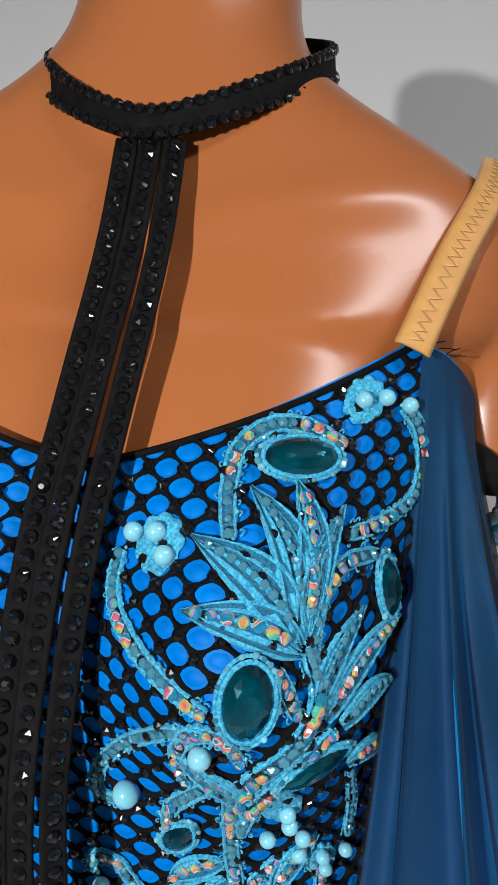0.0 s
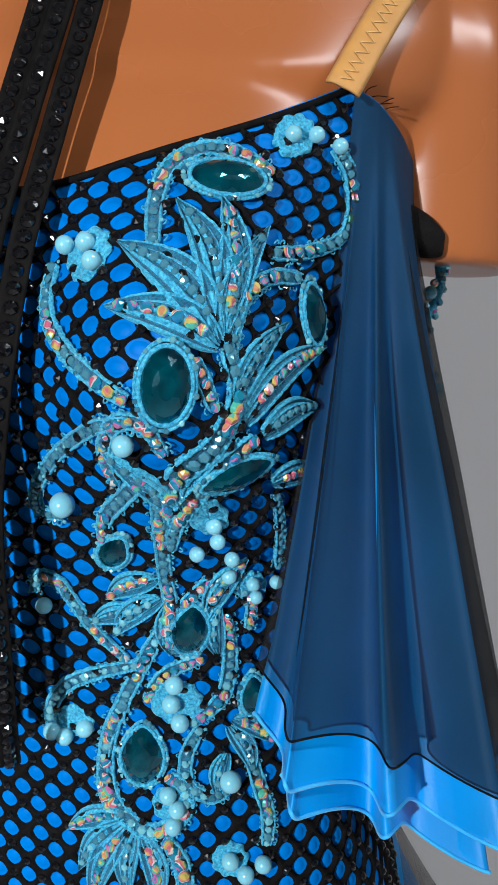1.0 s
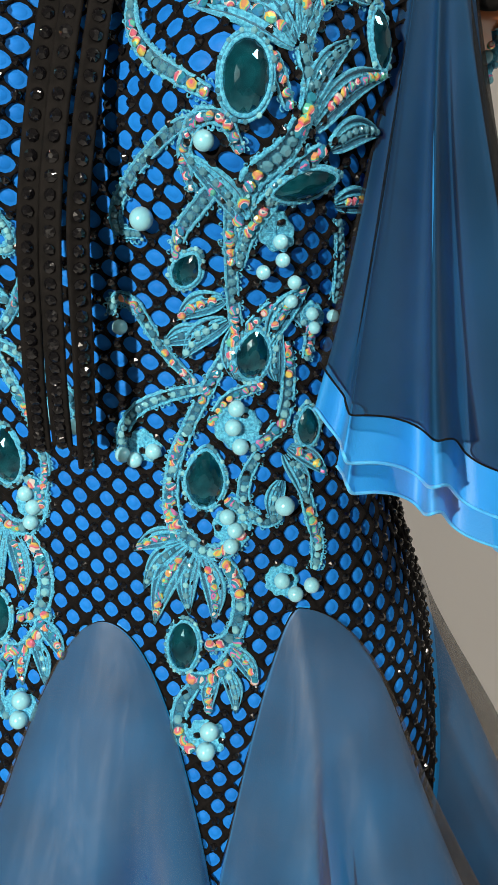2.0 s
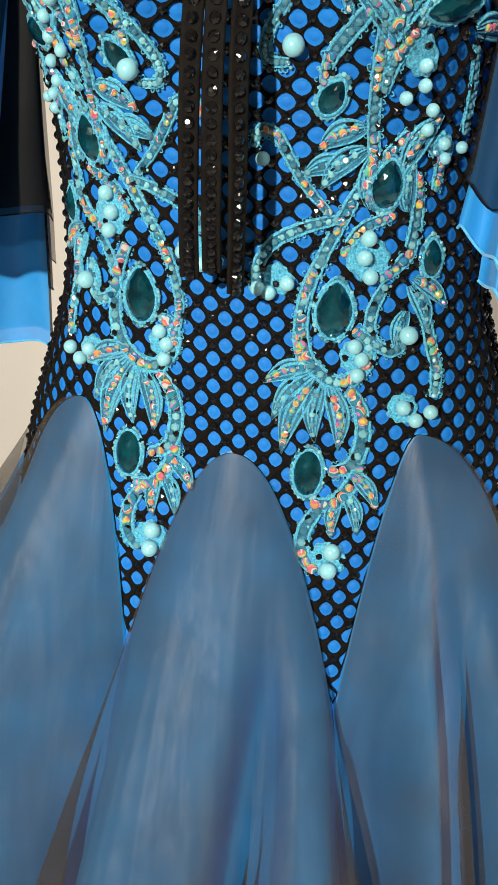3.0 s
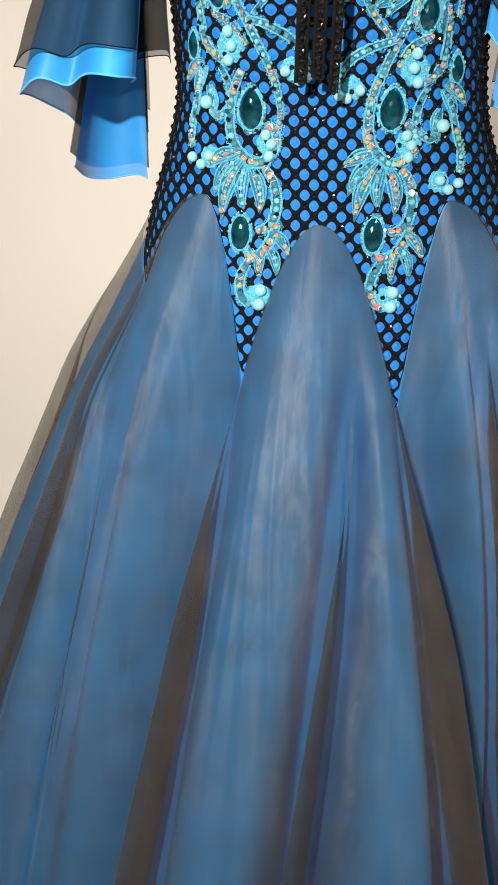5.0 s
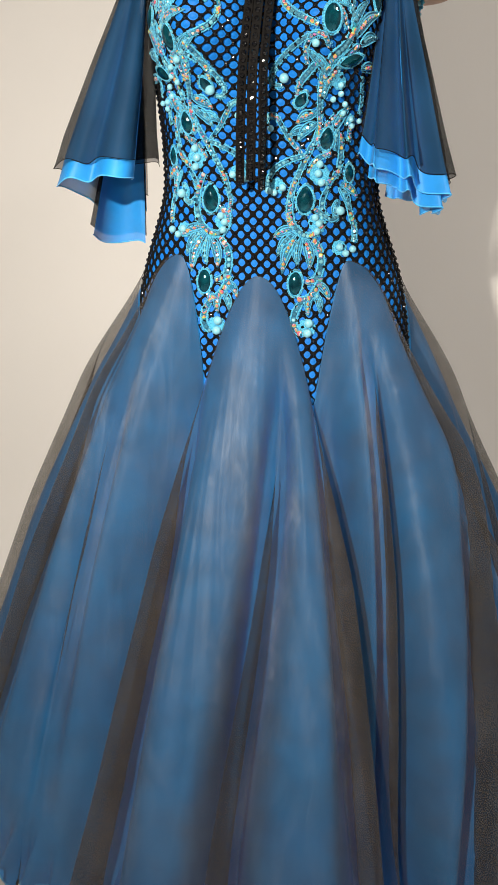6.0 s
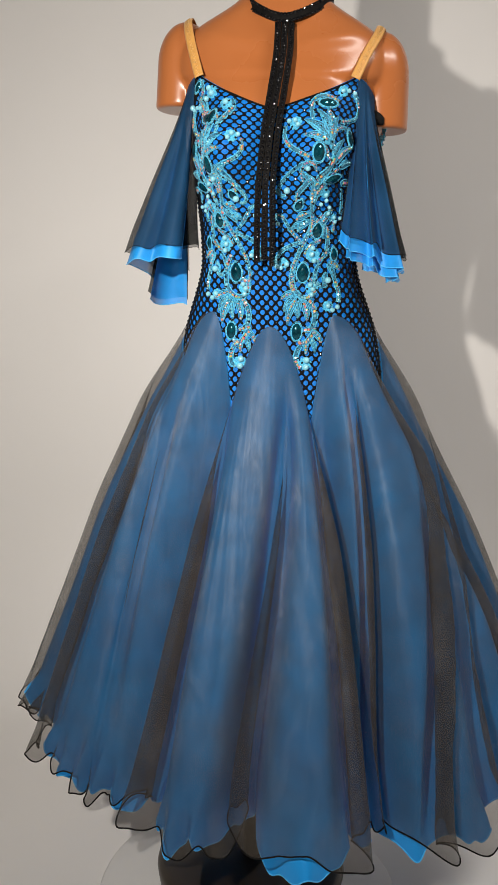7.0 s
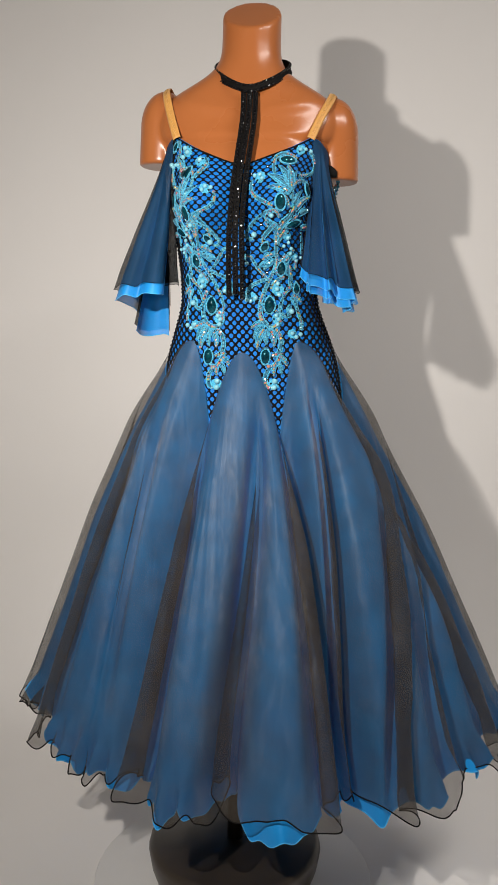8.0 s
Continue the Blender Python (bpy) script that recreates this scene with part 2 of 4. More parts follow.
FORM = np.concatenate([GRID, _nn], axis=2).tolist()


def skin(s, z, off=0.0):
    """The point of the dress's surface s metres round from the front's middle, at height z, raised by off; and the outward normal."""
    u = min(max((s + 0.52) / 0.002, 0.0), len(SG) - 1.001)
    v = min(max((z - 0.80) / 0.005, 0.0), len(ZG) - 1.001)
    i, j = int(u), int(v)
    a, b = u - i, v - j
    k00, k10, k01, k11 = (1 - a) * (1 - b), a * (1 - b), (1 - a) * b, a * b
    r0, r1 = FORM[j], FORM[j + 1]
    q = [k00 * w + k10 * x + k01 * y + k11 * t for w, x, y, t in zip(r0[i], r0[i + 1], r1[i], r1[i + 1])]
    g = math.sqrt(q[3] * q[3] + q[4] * q[4] + q[5] * q[5]) + 1e-9
    n = (q[3] / g, q[4] / g, q[5] / g)
    return np.array((q[0] + n[0] * off, q[1] + n[1] * off, q[2] + n[2] * off)), np.array(n)


# ---- room ----
WALL_Y = 0.90


def build_room():
    x0, x1, y0, y1, h = -2.6, 2.6, -3.6, WALL_Y, 2.7

    def slab(name, lo, hi, material, label):
        bm = bmesh.new()
        bmesh.ops.create_cube(bm, size=1)
        for v in bm.verts:
            v.co = Vector([lo[k] + (v.co[k] + 0.5) * (hi[k] - lo[k]) for k in range(3)])
        me = bpy.data.meshes.new(name)
        bm.to_mesh(me)
        bm.free()
        me.materials.append(material)
        ob = new(name, me)
        ob.matrix_world = STAND
        return tagged(ob, label, name.split("_")[0], "", "structure")

    slab("floor", (x0 - 0.1, y0 - 0.1, FLOOR - 0.1), (x1 + 0.1, y1 + 0.1, FLOOR), M_FLOOR, "pale grey smooth studio floor")
    slab("wall_north", (x0 - 0.1, y1, FLOOR), (x1 + 0.1, y1 + 0.1, h), M_WALL, "plain off-white painted studio wall")
    run = [(y1 - 0.006, h - 0.05), (y1 - 0.006, 1.4)]
    run += [(y1 - 0.006 - 0.54 * t * t, FLOOR + 0.003 + 0.6 * (1 - t) ** 2) for t in [k / 24 for k in range(25)]]
    run += [(-0.6, FLOOR + 0.003), (-1.6, FLOOR + 0.003)]
    verts = [(x, y, z) for y, z in run for x in (-2.4, 2.4)]
    quads = [(2 * k, 2 * k + 1, 2 * k + 3, 2 * k + 2) for k in range(len(run) - 1)]
    sweep = obj("backdrop", verts, quads, M_WALL)
    sweep.matrix_world = STAND
    tagged(sweep, "seamless off-white studio backdrop curving from wall to floor", "backdrop", "", "structure")
    # unseen walls and ceiling, added to close the room and keep bounce low
    slab("wall_south", (x0 - 0.1, y0 - 0.1, FLOOR), (x1 + 0.1, y0, h), M_LOWBOUNCE, "unseen wall closing the room, grey to cut bounced light")
    slab("wall_west", (x0 - 0.1, y0, FLOOR), (x0, y1, h), M_LOWBOUNCE, "unseen wall closing the room, grey to cut bounced light")
    slab("wall_east", (x1, y0, FLOOR), (x1 + 0.1, y1, h), M_LOWBOUNCE, "unseen wall closing the room, grey to cut bounced light")
    slab("ceiling", (x0 - 0.1, y0 - 0.1, h), (x1 + 0.1, y1 + 0.1, h + 0.1), M_LOWBOUNCE, "unseen ceiling closing the room, grey to cut bounced light")


build_room()


# ---- mannequin ----
def build_mannequin():
    bm = bmesh.new()

    def loft(rings, cap=True):
        rows = [[bm.verts.new(p) for p in r] for r in rings]
        for a, b in zip(rows, rows[1:]):
            for i in range(len(a)):
                bm.faces.new((a[i], a[(i + 1) % len(a)], b[(i + 1) % len(a)], b[i]))
        if cap:
            bm.faces.new(list(reversed(rows[0])))
            bm.faces.new(rows[-1])

    rings = []
    for z in np.linspace(0.86, 1.712, 120):
        x, y = ring(z, 97)
        inset = 0.004 if z < 1.47 else 0.0
        k = 1 - inset / 0.12
        rings.append([(x[i] * k, y[i] * k, z + (0.0 if z < 1.64 else (z - 1.64) * 0.55 * (y[i] / 0.055))) for i in range(96)])
    loft(rings)
    for side in (-1, 1):
        rows = []
        for k in range(26):
            v = k / 25
            foot = 1.432 if side < 0 else 1.405
            z = foot + v * ((1.573 if side < 0 else 1.560) - foot)
            r = 1.0 if v < 0.55 else math.sqrt(max(0.02, 1 - ((v - 0.55) / 0.46) ** 2))
            cx = side * (0.163 + 0.005 * (1 - v)) - 0.002
            rows.append([(cx + 0.046 * r * math.cos(a), 0.012 + 0.056 * r * math.sin(a), z) for a in np.linspace(0, 2 * np.pi, 40, endpoint=False)])
        loft(rows)
    bmesh.ops.recalc_face_normals(bm, faces=bm.faces)
    me = bpy.data.meshes.new("mannequin")
    bm.to_mesh(me)
    bm.free()
    me.materials.append(M_SKIN)
    ob = new("mannequin", me)
    rm = ob.modifiers.new("blend", "REMESH")
    rm.mode, rm.voxel_size, rm.use_smooth_shade = "VOXEL", 0.0035, True
    sm = ob.modifiers.new("soften", "SMOOTH")
    sm.factor, sm.iterations = 0.5, 9
    return tagged(ob, "glossy tan headless mannequin torso with cut arms wearing a gown", "mannequin")


build_mannequin()

# ---- the dress ----
dress = thing("ballroom_dress", "blue and black ballroom dress with beaded lace on a mannequin", "dress", at=(0, 0, 0))
# where the bodice ends in points and the skirt panels rise in arches: (s, z)
EDGE = ((-0.335, 0.96), (-0.25, 1.10), (-0.171, 1.018), (-0.106, 1.10), (-0.072, 0.940), (-0.010, 1.08), (0.063, 0.92), (0.095, 1.103), (0.198, 0.932), (0.255, 1.09), (0.345, 0.96), (0.42, 1.08))


def hem_line(s):
    """Height of the seam between bodice and skirt."""
    es = [e[0] for e in EDGE]
    if s <= es[0] or s >= es[-1]:
        return 1.03
    k = max(i for i in range(len(es)) if es[i] <= s)
    (s0, z0), (s1, z1) = EDGE[k], EDGE[k + 1]
    u = (s - s0) / (s1 - s0)
    if z1 > z0:
        return z0 + (z1 - z0) * math.sin(u * math.pi / 2) ** 0.9
    return z0 + (z1 - z0) * (1 - math.cos(u * math.pi / 2) ** 0.9)


def neckline(s):
    """Height of the bodice's upper edge."""
    a = abs(s)
    if a < 0.13:
        return 1.416 + 0.056 * (a / 0.13) ** 1.5
    return 1.472 - 0.11 * smooth01((a - 0.128) / 0.06)


def build_bodice():
    nu, nv = 260, 70

    def f(u, v):
        s = -0.46 + 0.92 * u
        z1 = neckline(s)
        z = 0.87 + (z1 - 0.87) * v
        s = s / 0.46 * half_girth(z)
        return skin(s, z, 0.002)[0]
    v, q = sheet(f, nu, nv)
    obj("bodice", v, q, M_LINING, dress, "bright blue stretch satin lining")


build_bodice()


# skirt: straight lines from the seam to a wide, fluted hem
SEAMS = [e[0] / 0.44 for e in EDGE if e[1] < 1.03]
SEAMS = [SEAMS[-1] - 2.0] + SEAMS + [SEAMS[0] + 2.0]


def flute(u):
    """The phase of the folds: whole turns at the seams, with three flutes to a wide panel and two to a narrow one."""
    turns = 0
    for a, b in zip(SEAMS, SEAMS[1:]):
        n = 2
        if u <= b:
            w = (u - a) / (b - a)
            return 2 * math.pi * (turns + n * (w + 0.05 * math.sin(2 * math.pi * w + a * 9)))
        turns += n
    return 2 * math.pi * turns


# long folds of the skirt: place at the seam and at the hem (u), where they begin (v), half width (u), depth,
# and how far the cloth laps over the fold from its lower-u and its higher-u side, in metres
FOLDS = [
    (-0.391, -0.345, 0.00, 0.030, 0.030, 0.000, 0.024),
    (-0.300, -0.235, 0.10, 0.024, 0.022, 0.030, 0.000),
    (-0.190, -0.176, 0.05, 0.034, 0.042, 0.000, 0.000),
    (-0.166, -0.156, 0.00, 0.016, 0.024, 0.000, 0.042),
    (-0.090, -0.085, 0.30, 0.020, 0.010, 0.000, 0.000),
    (0.050, -0.036, 0.06, 0.027, 0.110, 0.040, 0.044),
    (0.143, 0.098, 0.00, 0.016, 0.034, 0.046, 0.000),
    (0.160, 0.124, 0.02, 0.018, 0.080, 0.000, 0.024),
    (0.232, 0.158, 0.05, 0.017, 0.085, 0.022, 0.026),
    (0.450, 0.208, 0.00, 0.020, 0.045, 0.044, 0.010),
    (0.470, 0.300, 0.06, 0.026, 0.034, 0.018, 0.000),
    (0.560, 0.400, 0.10, 0.032, 0.040, 0.018, 0.000),
]
fold_rnd = random.Random(21)
FOLDS += [(c, c + fold_rnd.uniform(-0.02, 0.02), 0.05, 0.024, fold_rnd.uniform(0.025, 0.045), fold_rnd.uniform(0, 0.03), fold_rnd.uniform(0, 0.03)) for c in (-0.93, -0.82, -0.72, -0.61, -0.50, 0.66, 0.76, 0.86, 0.95)]


def folds_at(u, v, under):
    """How far the long folds push the cloth outwards and along the skirt."""
    rad = tan = 0.0
    for top, hem, start, w, depth, lap_low, lap_high in FOLDS:
        x = (u - top - (hem - top) * smooth01(v * 0.9 + 0.1)) / w
        if abs(x) > 4:
            continue
        on = smooth01((v - start) / 0.4 + 0.06) * (0.75 + 0.25 * v)
        rad -= depth * on * math.exp(-x * x) * (1.3 if under else 1.0)
        if under:
            continue
        lap = (lap_low if x < 0 else -lap_high) * (0.3 + 0.7 * v)
        tan += lap * on * abs(x) * math.exp(0.5 - 0.5 * x * x)
        rad += 0.45 * abs(lap) * on * math.exp(-(abs(x) - 1.15) ** 2 / 0.4)
    return max(rad, -(0.004 + 0.13 * v)), tan


def skirt_point(u, v, layer):
    """u: round the skirt from -1 to 1, 0 at the front's middle; v: from the seam (0) to the hem (1)."""
    s = max(-0.44, min(0.44, u * 0.44))
    under = layer == "under"
    phi = u * math.pi
    top, n = skin(s, hem_line(s), 0.002 if under else 0.0065)
    side = math.sin(phi) ** 2
    psi = flute(u)
    hem_z = 0.283 + 0.05 * side * (1.0 if u < 0 else 0.6) + 0.012 * math.sin(5 * phi + 1)
    rx, ry = (0.475 if u < 0 else 0.50), 0.37
    if under:
        rx, ry, hem_z = rx - 0.012, ry - 0.008, hem_z - 0.036 - 0.022 * math.sin(4 * phi + 0.9) * (1 - side) + 0.046 * side * side
    low = np.array([0.05 + rx * math.sin(phi), 0.02 - ry * math.cos(phi), hem_z])
    p = top + (low - top) * v
    out = np.array([math.sin(phi), -math.cos(phi), 0.0])
    along = np.array([math.cos(phi), math.sin(phi), 0.0])
    k = smooth01(v * 1.9 + 0.05) * (0.5 + 0.5 * v)
    rad, tan = folds_at(u, v, under)
    rad += 0.025 * side * k - 0.010 * k * math.cos(psi)
    rad += (0.010 - 0.012 * side) * math.sin(math.pi * v) + 0.030 * side * smooth01(v * 5) * (1 - v)
    rad += 0.009 * k * noise.noise(Vector((u * 16.0, v * 1.6, 1.0 if under else 5.0)))
    if not under:
        fine = noise.noise(Vector((u * 55.0, v * 2.6 + 2.0 * u, 9.0)))
        rad += 0.0035 * k * (1.0 - 2.2 * abs(fine))
    if under:
        rad += 0.011 * side * k - 0.013 * smooth01(v * 6)
    if v > 0.9:
        frill = smooth01((v - 0.9) / 0.1)
        rad += frill * 0.012 * math.sin(psi * 3.5 + 1.2 * math.sin(3 * phi) + (2 if under else 0))
        p[2] += frill * (-0.004 if under else 0.013) * math.cos(psi) + frill * (0.010 if under else 0.0) * math.sin(psi * 2 + 0.8)
        p[2] += frill * 0.008 * math.sin(psi * 3.5 + 1.7 + (1 if under else 0)) + frill * 0.004 * math.sin(psi * 8.0)
    return p + out * rad + along * tan


def cord(points, radius, sides=6):
    """Vertices and faces of a round cord along the points."""
    pts = [Vector(p) for p in points]
    verts, faces = [], []
    for i, p in enumerate(pts):
        d = (pts[min(i + 1, len(pts) - 1)] - pts[max(i - 1, 0)]).normalized()
        a = d.cross(Vector((0.13, 0.31, 0.94))).normalized()
        b = d.cross(a)
        for k in range(sides):
            w = 2 * math.pi * k / sides
            verts.append(p + (a * math.cos(w) + b * math.sin(w)) * radius)
        if i:
            for k in range(sides):
                x, y = (i - 1) * sides + k, (i - 1) * sides + (k + 1) % sides
                faces.append((x, y, y + sides, x + sides))
    return verts, faces


def build_skirt():
    spans = [(a, b) for a, b in zip(SEAMS, SEAMS[1:])]
    for a, b in spans:
        n = max(60, int(480 * (b - a)))
        v, q = sheet(lambda u, w: skirt_point(a + (b - a) * u, w, "under"), n, 46)
        blue = obj("underskirt_panel", v, q, M_UNDER, dress, "blue satin underskirt panel")
        v, q = sheet(lambda u, w: skirt_point(a + (b - a) * u, w ** 0.92, "outer"), n, 90)
        org = obj("skirt_panel", v, q, M_ORG, dress, "sheer black organza skirt panel")
        v, q = cord([skirt_point(a + (b - a) * i / (2 * n), 1.0, "outer") for i in range(2 * n + 1)], 0.0013)
        obj("hem_cord", v, q, M_BAND, org, "rolled black hem edge")
        v, q = cord([skirt_point(a + (b - a) * i / (2 * n), 1.0, "under") for i in range(2 * n + 1)], 0.0012)
        obj("hem_cord", v, q, M_THREADBLUE, blue, "rolled blue hem edge")


build_skirt()


def curve_at(pts, t):
    """A smooth curve through the points, t from 0 to 1."""
    n = len(pts) - 1
    x = min(max(t, 0.0), 1.0) * n
    i = min(int(x), n - 1)
    f = x - i
    p = [np.asarray(pts[min(max(k, 0), n)], float) for k in (i - 1, i, i + 1, i + 2)]
    return 0.5 * (2 * p[1] + (p[2] - p[0]) * f + (2 * p[0] - 5 * p[1] + 4 * p[2] - p[3]) * f * f + (3 * p[1] - p[0] - 3 * p[2] + p[3]) * f ** 3)


def build_sleeve(name, top, low, waves, phase, inner_tier, outer_tier=0.008, swing=0.015, drop=0.042):
    """A flounce gathered along the points top, falling to the points low, in soft flutes."""
    def f(u, v, inner, longer):
        a, b = curve_at(top, u), curve_at(low, u)
        mid = np.mean(np.array(low), axis=0)
        d = np.array([b[0] - mid[0], b[1] - mid[1], 0.0])
        d = d / (np.linalg.norm(d) + 1e-6)
        b = b + np.array([0, 0, -longer])
        e = 1.7 - 0.6 * smooth01(u * 1.6)
        p = a + (b - a) * np.array([v ** e, v ** e, v])
        k = smooth01(v * 1.6) * (0.4 + 0.6 * v)
        wav = math.sin(2 * math.pi * waves * u + phase)
        k = k * smooth01(u * 7) * smooth01((1 - u) * 7)
        p = p + d * (swing * k * (wav + 0.35 * math.sin(2.7 * math.pi * waves * u + 1)))
        t = np.array([-d[1], d[0], 0.0])
        p = p + t * (0.004 * k * math.cos(2 * math.pi * waves * u + phase))
        if v > 0.85:
            e = smooth01((v - 0.85) / 0.15)
            p[2] += e * (0.002 * math.sin(2 * math.pi * waves * 1.4 * u) + 0.002 * math.sin(41 * u))
            p = p + d * e * 0.002 * math.sin(2 * math.pi * waves * 1.4 * u + 1)
        core = np.mean(np.array(top), axis=0) * (1 - v) + np.mean(np.array(low), axis=0) * v
        core[2] = p[2]
        return p + (core - p) * inner * (0.10 + 0.90 * math.sin(math.pi * u))
    for tier, (inner, longer) in enumerate(((0.05, 0.020), (0.18, drop))):
        v, q = sheet(lambda u, w: f(outer_tier + (0.992 - outer_tier) * u if tier == 0 else inner_tier[0] + inner_tier[1] * u, w, inner, longer), 90, 36)
        lin = obj("sleeve_lining", v, q, M_BLUESHEER, dress, "bright blue chiffon sleeve lining")
        v, q = cord([f(outer_tier + (0.992 - outer_tier) * i / 180 if tier == 0 else inner_tier[0] + inner_tier[1] * i / 180, 1.0, inner, longer) for i in range(181)], 0.0008)
        obj("hem_cord", v, q, M_THREADBLUE, lin)
    v, q = sheet(lambda u, w: f(u, w, 0.0, 0.0), 120, 50)
    sl = obj(name, v, q, M_SLEEVE, dress, "sheer black chiffon flutter sleeve")
    if outer_tier > 0.1:
        for inner in (0.06, 0.13):
            v, q = sheet(lambda u, w: f(0.20 * u, w, inner, -0.004), 40, 36)
            obj("sleeve_underlayer", v, q, M_SLEEVE, sl, "inner layer of black chiffon")
        # black chiffon over the lower blue tier, doubled to put in the sleeve's shade
        for inner in (0.15, 0.12):
            v, q = sheet(lambda u, w: f(0.76 + 0.235 * u, w, inner, drop - 0.010), 40, 36)
            obj("sleeve_underlayer", v, q, M_SLEEVE, sl, "black chiffon over the lower tier, doubled to add the sleeve's shade")
    v, q = cord([f(i / 200, 1.0, 0.0, 0.0) for i in range(201)], 0.00045)
    obj("hem_cord", v, q, M_BAND, sl, "rolled black hem edge")


build_sleeve("sleeve", [(0.127, -0.089, 1.470), (0.138, -0.078, 1.466), (0.150, -0.055, 1.456), (0.160, -0.02, 1.440)],
             [(0.113, -0.145, 1.238), (0.130, -0.172, 1.226), (0.168, -0.156, 1.216), (0.212, -0.138, 1.197), (0.212, -0.05, 1.196), (0.185, 0.0, 1.196), (0.150, 0.01, 1.196)], 6.6, 0.6, (0.08, 0.7), 0.008, 0.012, 0.034)
build_sleeve("sleeve", [(-0.127, -0.089, 1.470), (-0.138, -0.078, 1.466), (-0.150, -0.055, 1.456), (-0.160, -0.02, 1.440)],
             [(-0.125, -0.058, 1.200), (-0.142, -0.095, 1.204), (-0.172, -0.130, 1.204), (-0.218, -0.128, 1.198), (-0.238, -0.068, 1.190), (-0.214, 0.008, 1.170), (-0.155, 0.026, 1.165)], 3.2, 2.2, (0.78, 0.21), 0.17, 0.014, 0.062)


# ---- shoulder straps ----
def build_strap(side):
    lift = 0.0 if side > 0 else 0.010
    path = [(0.146, 0.075, 1.528 + lift), (0.157, 0.035, 1.556 + lift), (0.158, -0.005, 1.561 + lift), (0.152, -0.042, 1.540 + lift), (0.137, -0.072, 1.506), (0.122, -0.096, 1.466)]
    if side < 0:
        path = [(-x, y, z) for x, y, z in path]

    def f(u, v):
        p = curve_at(path, v)
        d = curve_at(path, min(1, v + 0.02)) - curve_at(path, max(0, v - 0.02))
        d = d / np.linalg.norm(d)
        w = np.cross(d, np.array([side * 0.35, -0.65, 0.7]))
        w = w / np.linalg.norm(w)
        n = np.cross(w, d)
        lift = 0.0022 - 0.0016 * abs(2 * u - 1) ** 6
        return p + w * (u - 0.5) * 0.0155 + n * (lift + 0.002) * (1 if n[2] > -0.2 else -1), n
    v, q = sheet(lambda u, w: f(u, w)[0], 9, 40)
    st = obj("strap", v, q, M_STRAP, dress, "tan elastic shoulder strap")
    sol = st.modifiers.new("thick", "SOLIDIFY")
    sol.thickness = 0.0014
    pts = []
    for i in range(74):
        p, n = f(0.5 + (0.17 if i % 2 else -0.17), 0.2 + 0.78 * i / 73)
        pts.append(p + n * (0.0004 if n[2] > -0.2 else -0.0004))
    v, q = cord(pts, 0.00032, 5)
    obj("zigzag_stitching", v, q, M_STITCH, st, "pale zigzag stitching")


for side in (-1, 1):
    build_strap(side)


# ---- cut stones, pearls ----
def stone_mesh(name, material, n=8, table=0.56):
    bm = bmesh.new()
    lo = [bm.verts.new((math.cos(2 * math.pi * i / n), math.sin(2 * math.pi * i / n), 0.0)) for i in range(n)]
    mid = [bm.verts.new((0.96 * math.cos(2 * math.pi * i / n), 0.96 * math.sin(2 * math.pi * i / n), 0.25)) for i in range(n)]
    up = [bm.verts.new((table * math.cos(2 * math.pi * (i + 0.5) / n), table * math.sin(2 * math.pi * (i + 0.5) / n), 0.72)) for i in range(n)]
    for i in range(n):
        j = (i + 1) % n
        bm.faces.new((lo[i], lo[j], mid[j], mid[i]))
        bm.faces.new((mid[i], mid[j], up[i]))
        bm.faces.new((mid[j], up[j], up[i]))
    bm.faces.new(up)
    me = bpy.data.meshes.new(name)
    bm.to_mesh(me)
    bm.free()
    me.materials.append(material)
    return me


def pearl_mesh():
    bm = bmesh.new()
    bmesh.ops.create_uvsphere(bm, u_segments=18, v_segments=12, radius=1.0)
    me = bpy.data.meshes.new("pearl")
    bm.to_mesh(me)
    bm.free()
    me.materials.append(M_PEARL)
    me.polygons.foreach_set("use_smooth", [True] * len(me.polygons))
    return me


STONE_AB = stone_mesh("bright_stone", M_AB)
STONE_JET = stone_mesh("jet_stone", M_JET, 8, 0.36)
STONE_TEAL = stone_mesh("small_stone", M_SMALL, 6)
PEARL = pearl_mesh()
rnd = random.Random(7)


def frame_of(p, n, spin=0.0, size=1.0, tilt=0.0):
    """A place on a surface, its z along the normal."""
    n = Vector(n) + Vector((rnd.uniform(-tilt, tilt), rnd.uniform(-tilt, tilt), rnd.uniform(-tilt, tilt)))
    m = n.to_track_quat("Z", "Y").to_matrix().to_4x4()
    return Matrix.Translation(Vector(p)) @ m @ Matrix.Rotation(spin, 4, "Z") @ Matrix.Scale(size, 4)


def place(mesh, m, parent):
    ob = new(mesh.name, mesh)
    ob.parent = parent
    ob.matrix_basis = m
    return ob


class Joined:
    """Many small copies of one mesh, gathered into one."""

    def __init__(self, mesh):
        self.co = [v.co.copy() for v in mesh.vertices]
        self.fa = [tuple(p.vertices) for p in mesh.polygons]
        self.material = mesh.materials[0]
        self.v, self.f = [], []

    def add(self, m):
        k = len(self.v)
        self.v += [m @ c for c in self.co]
        self.f += [tuple(i + k for i in p) for p in self.fa]

    def done(self, name, parent, label=""):
        ob = obj(name, self.v, self.f, self.material, parent, label, False)
        return tagged(ob, kind="stuff")


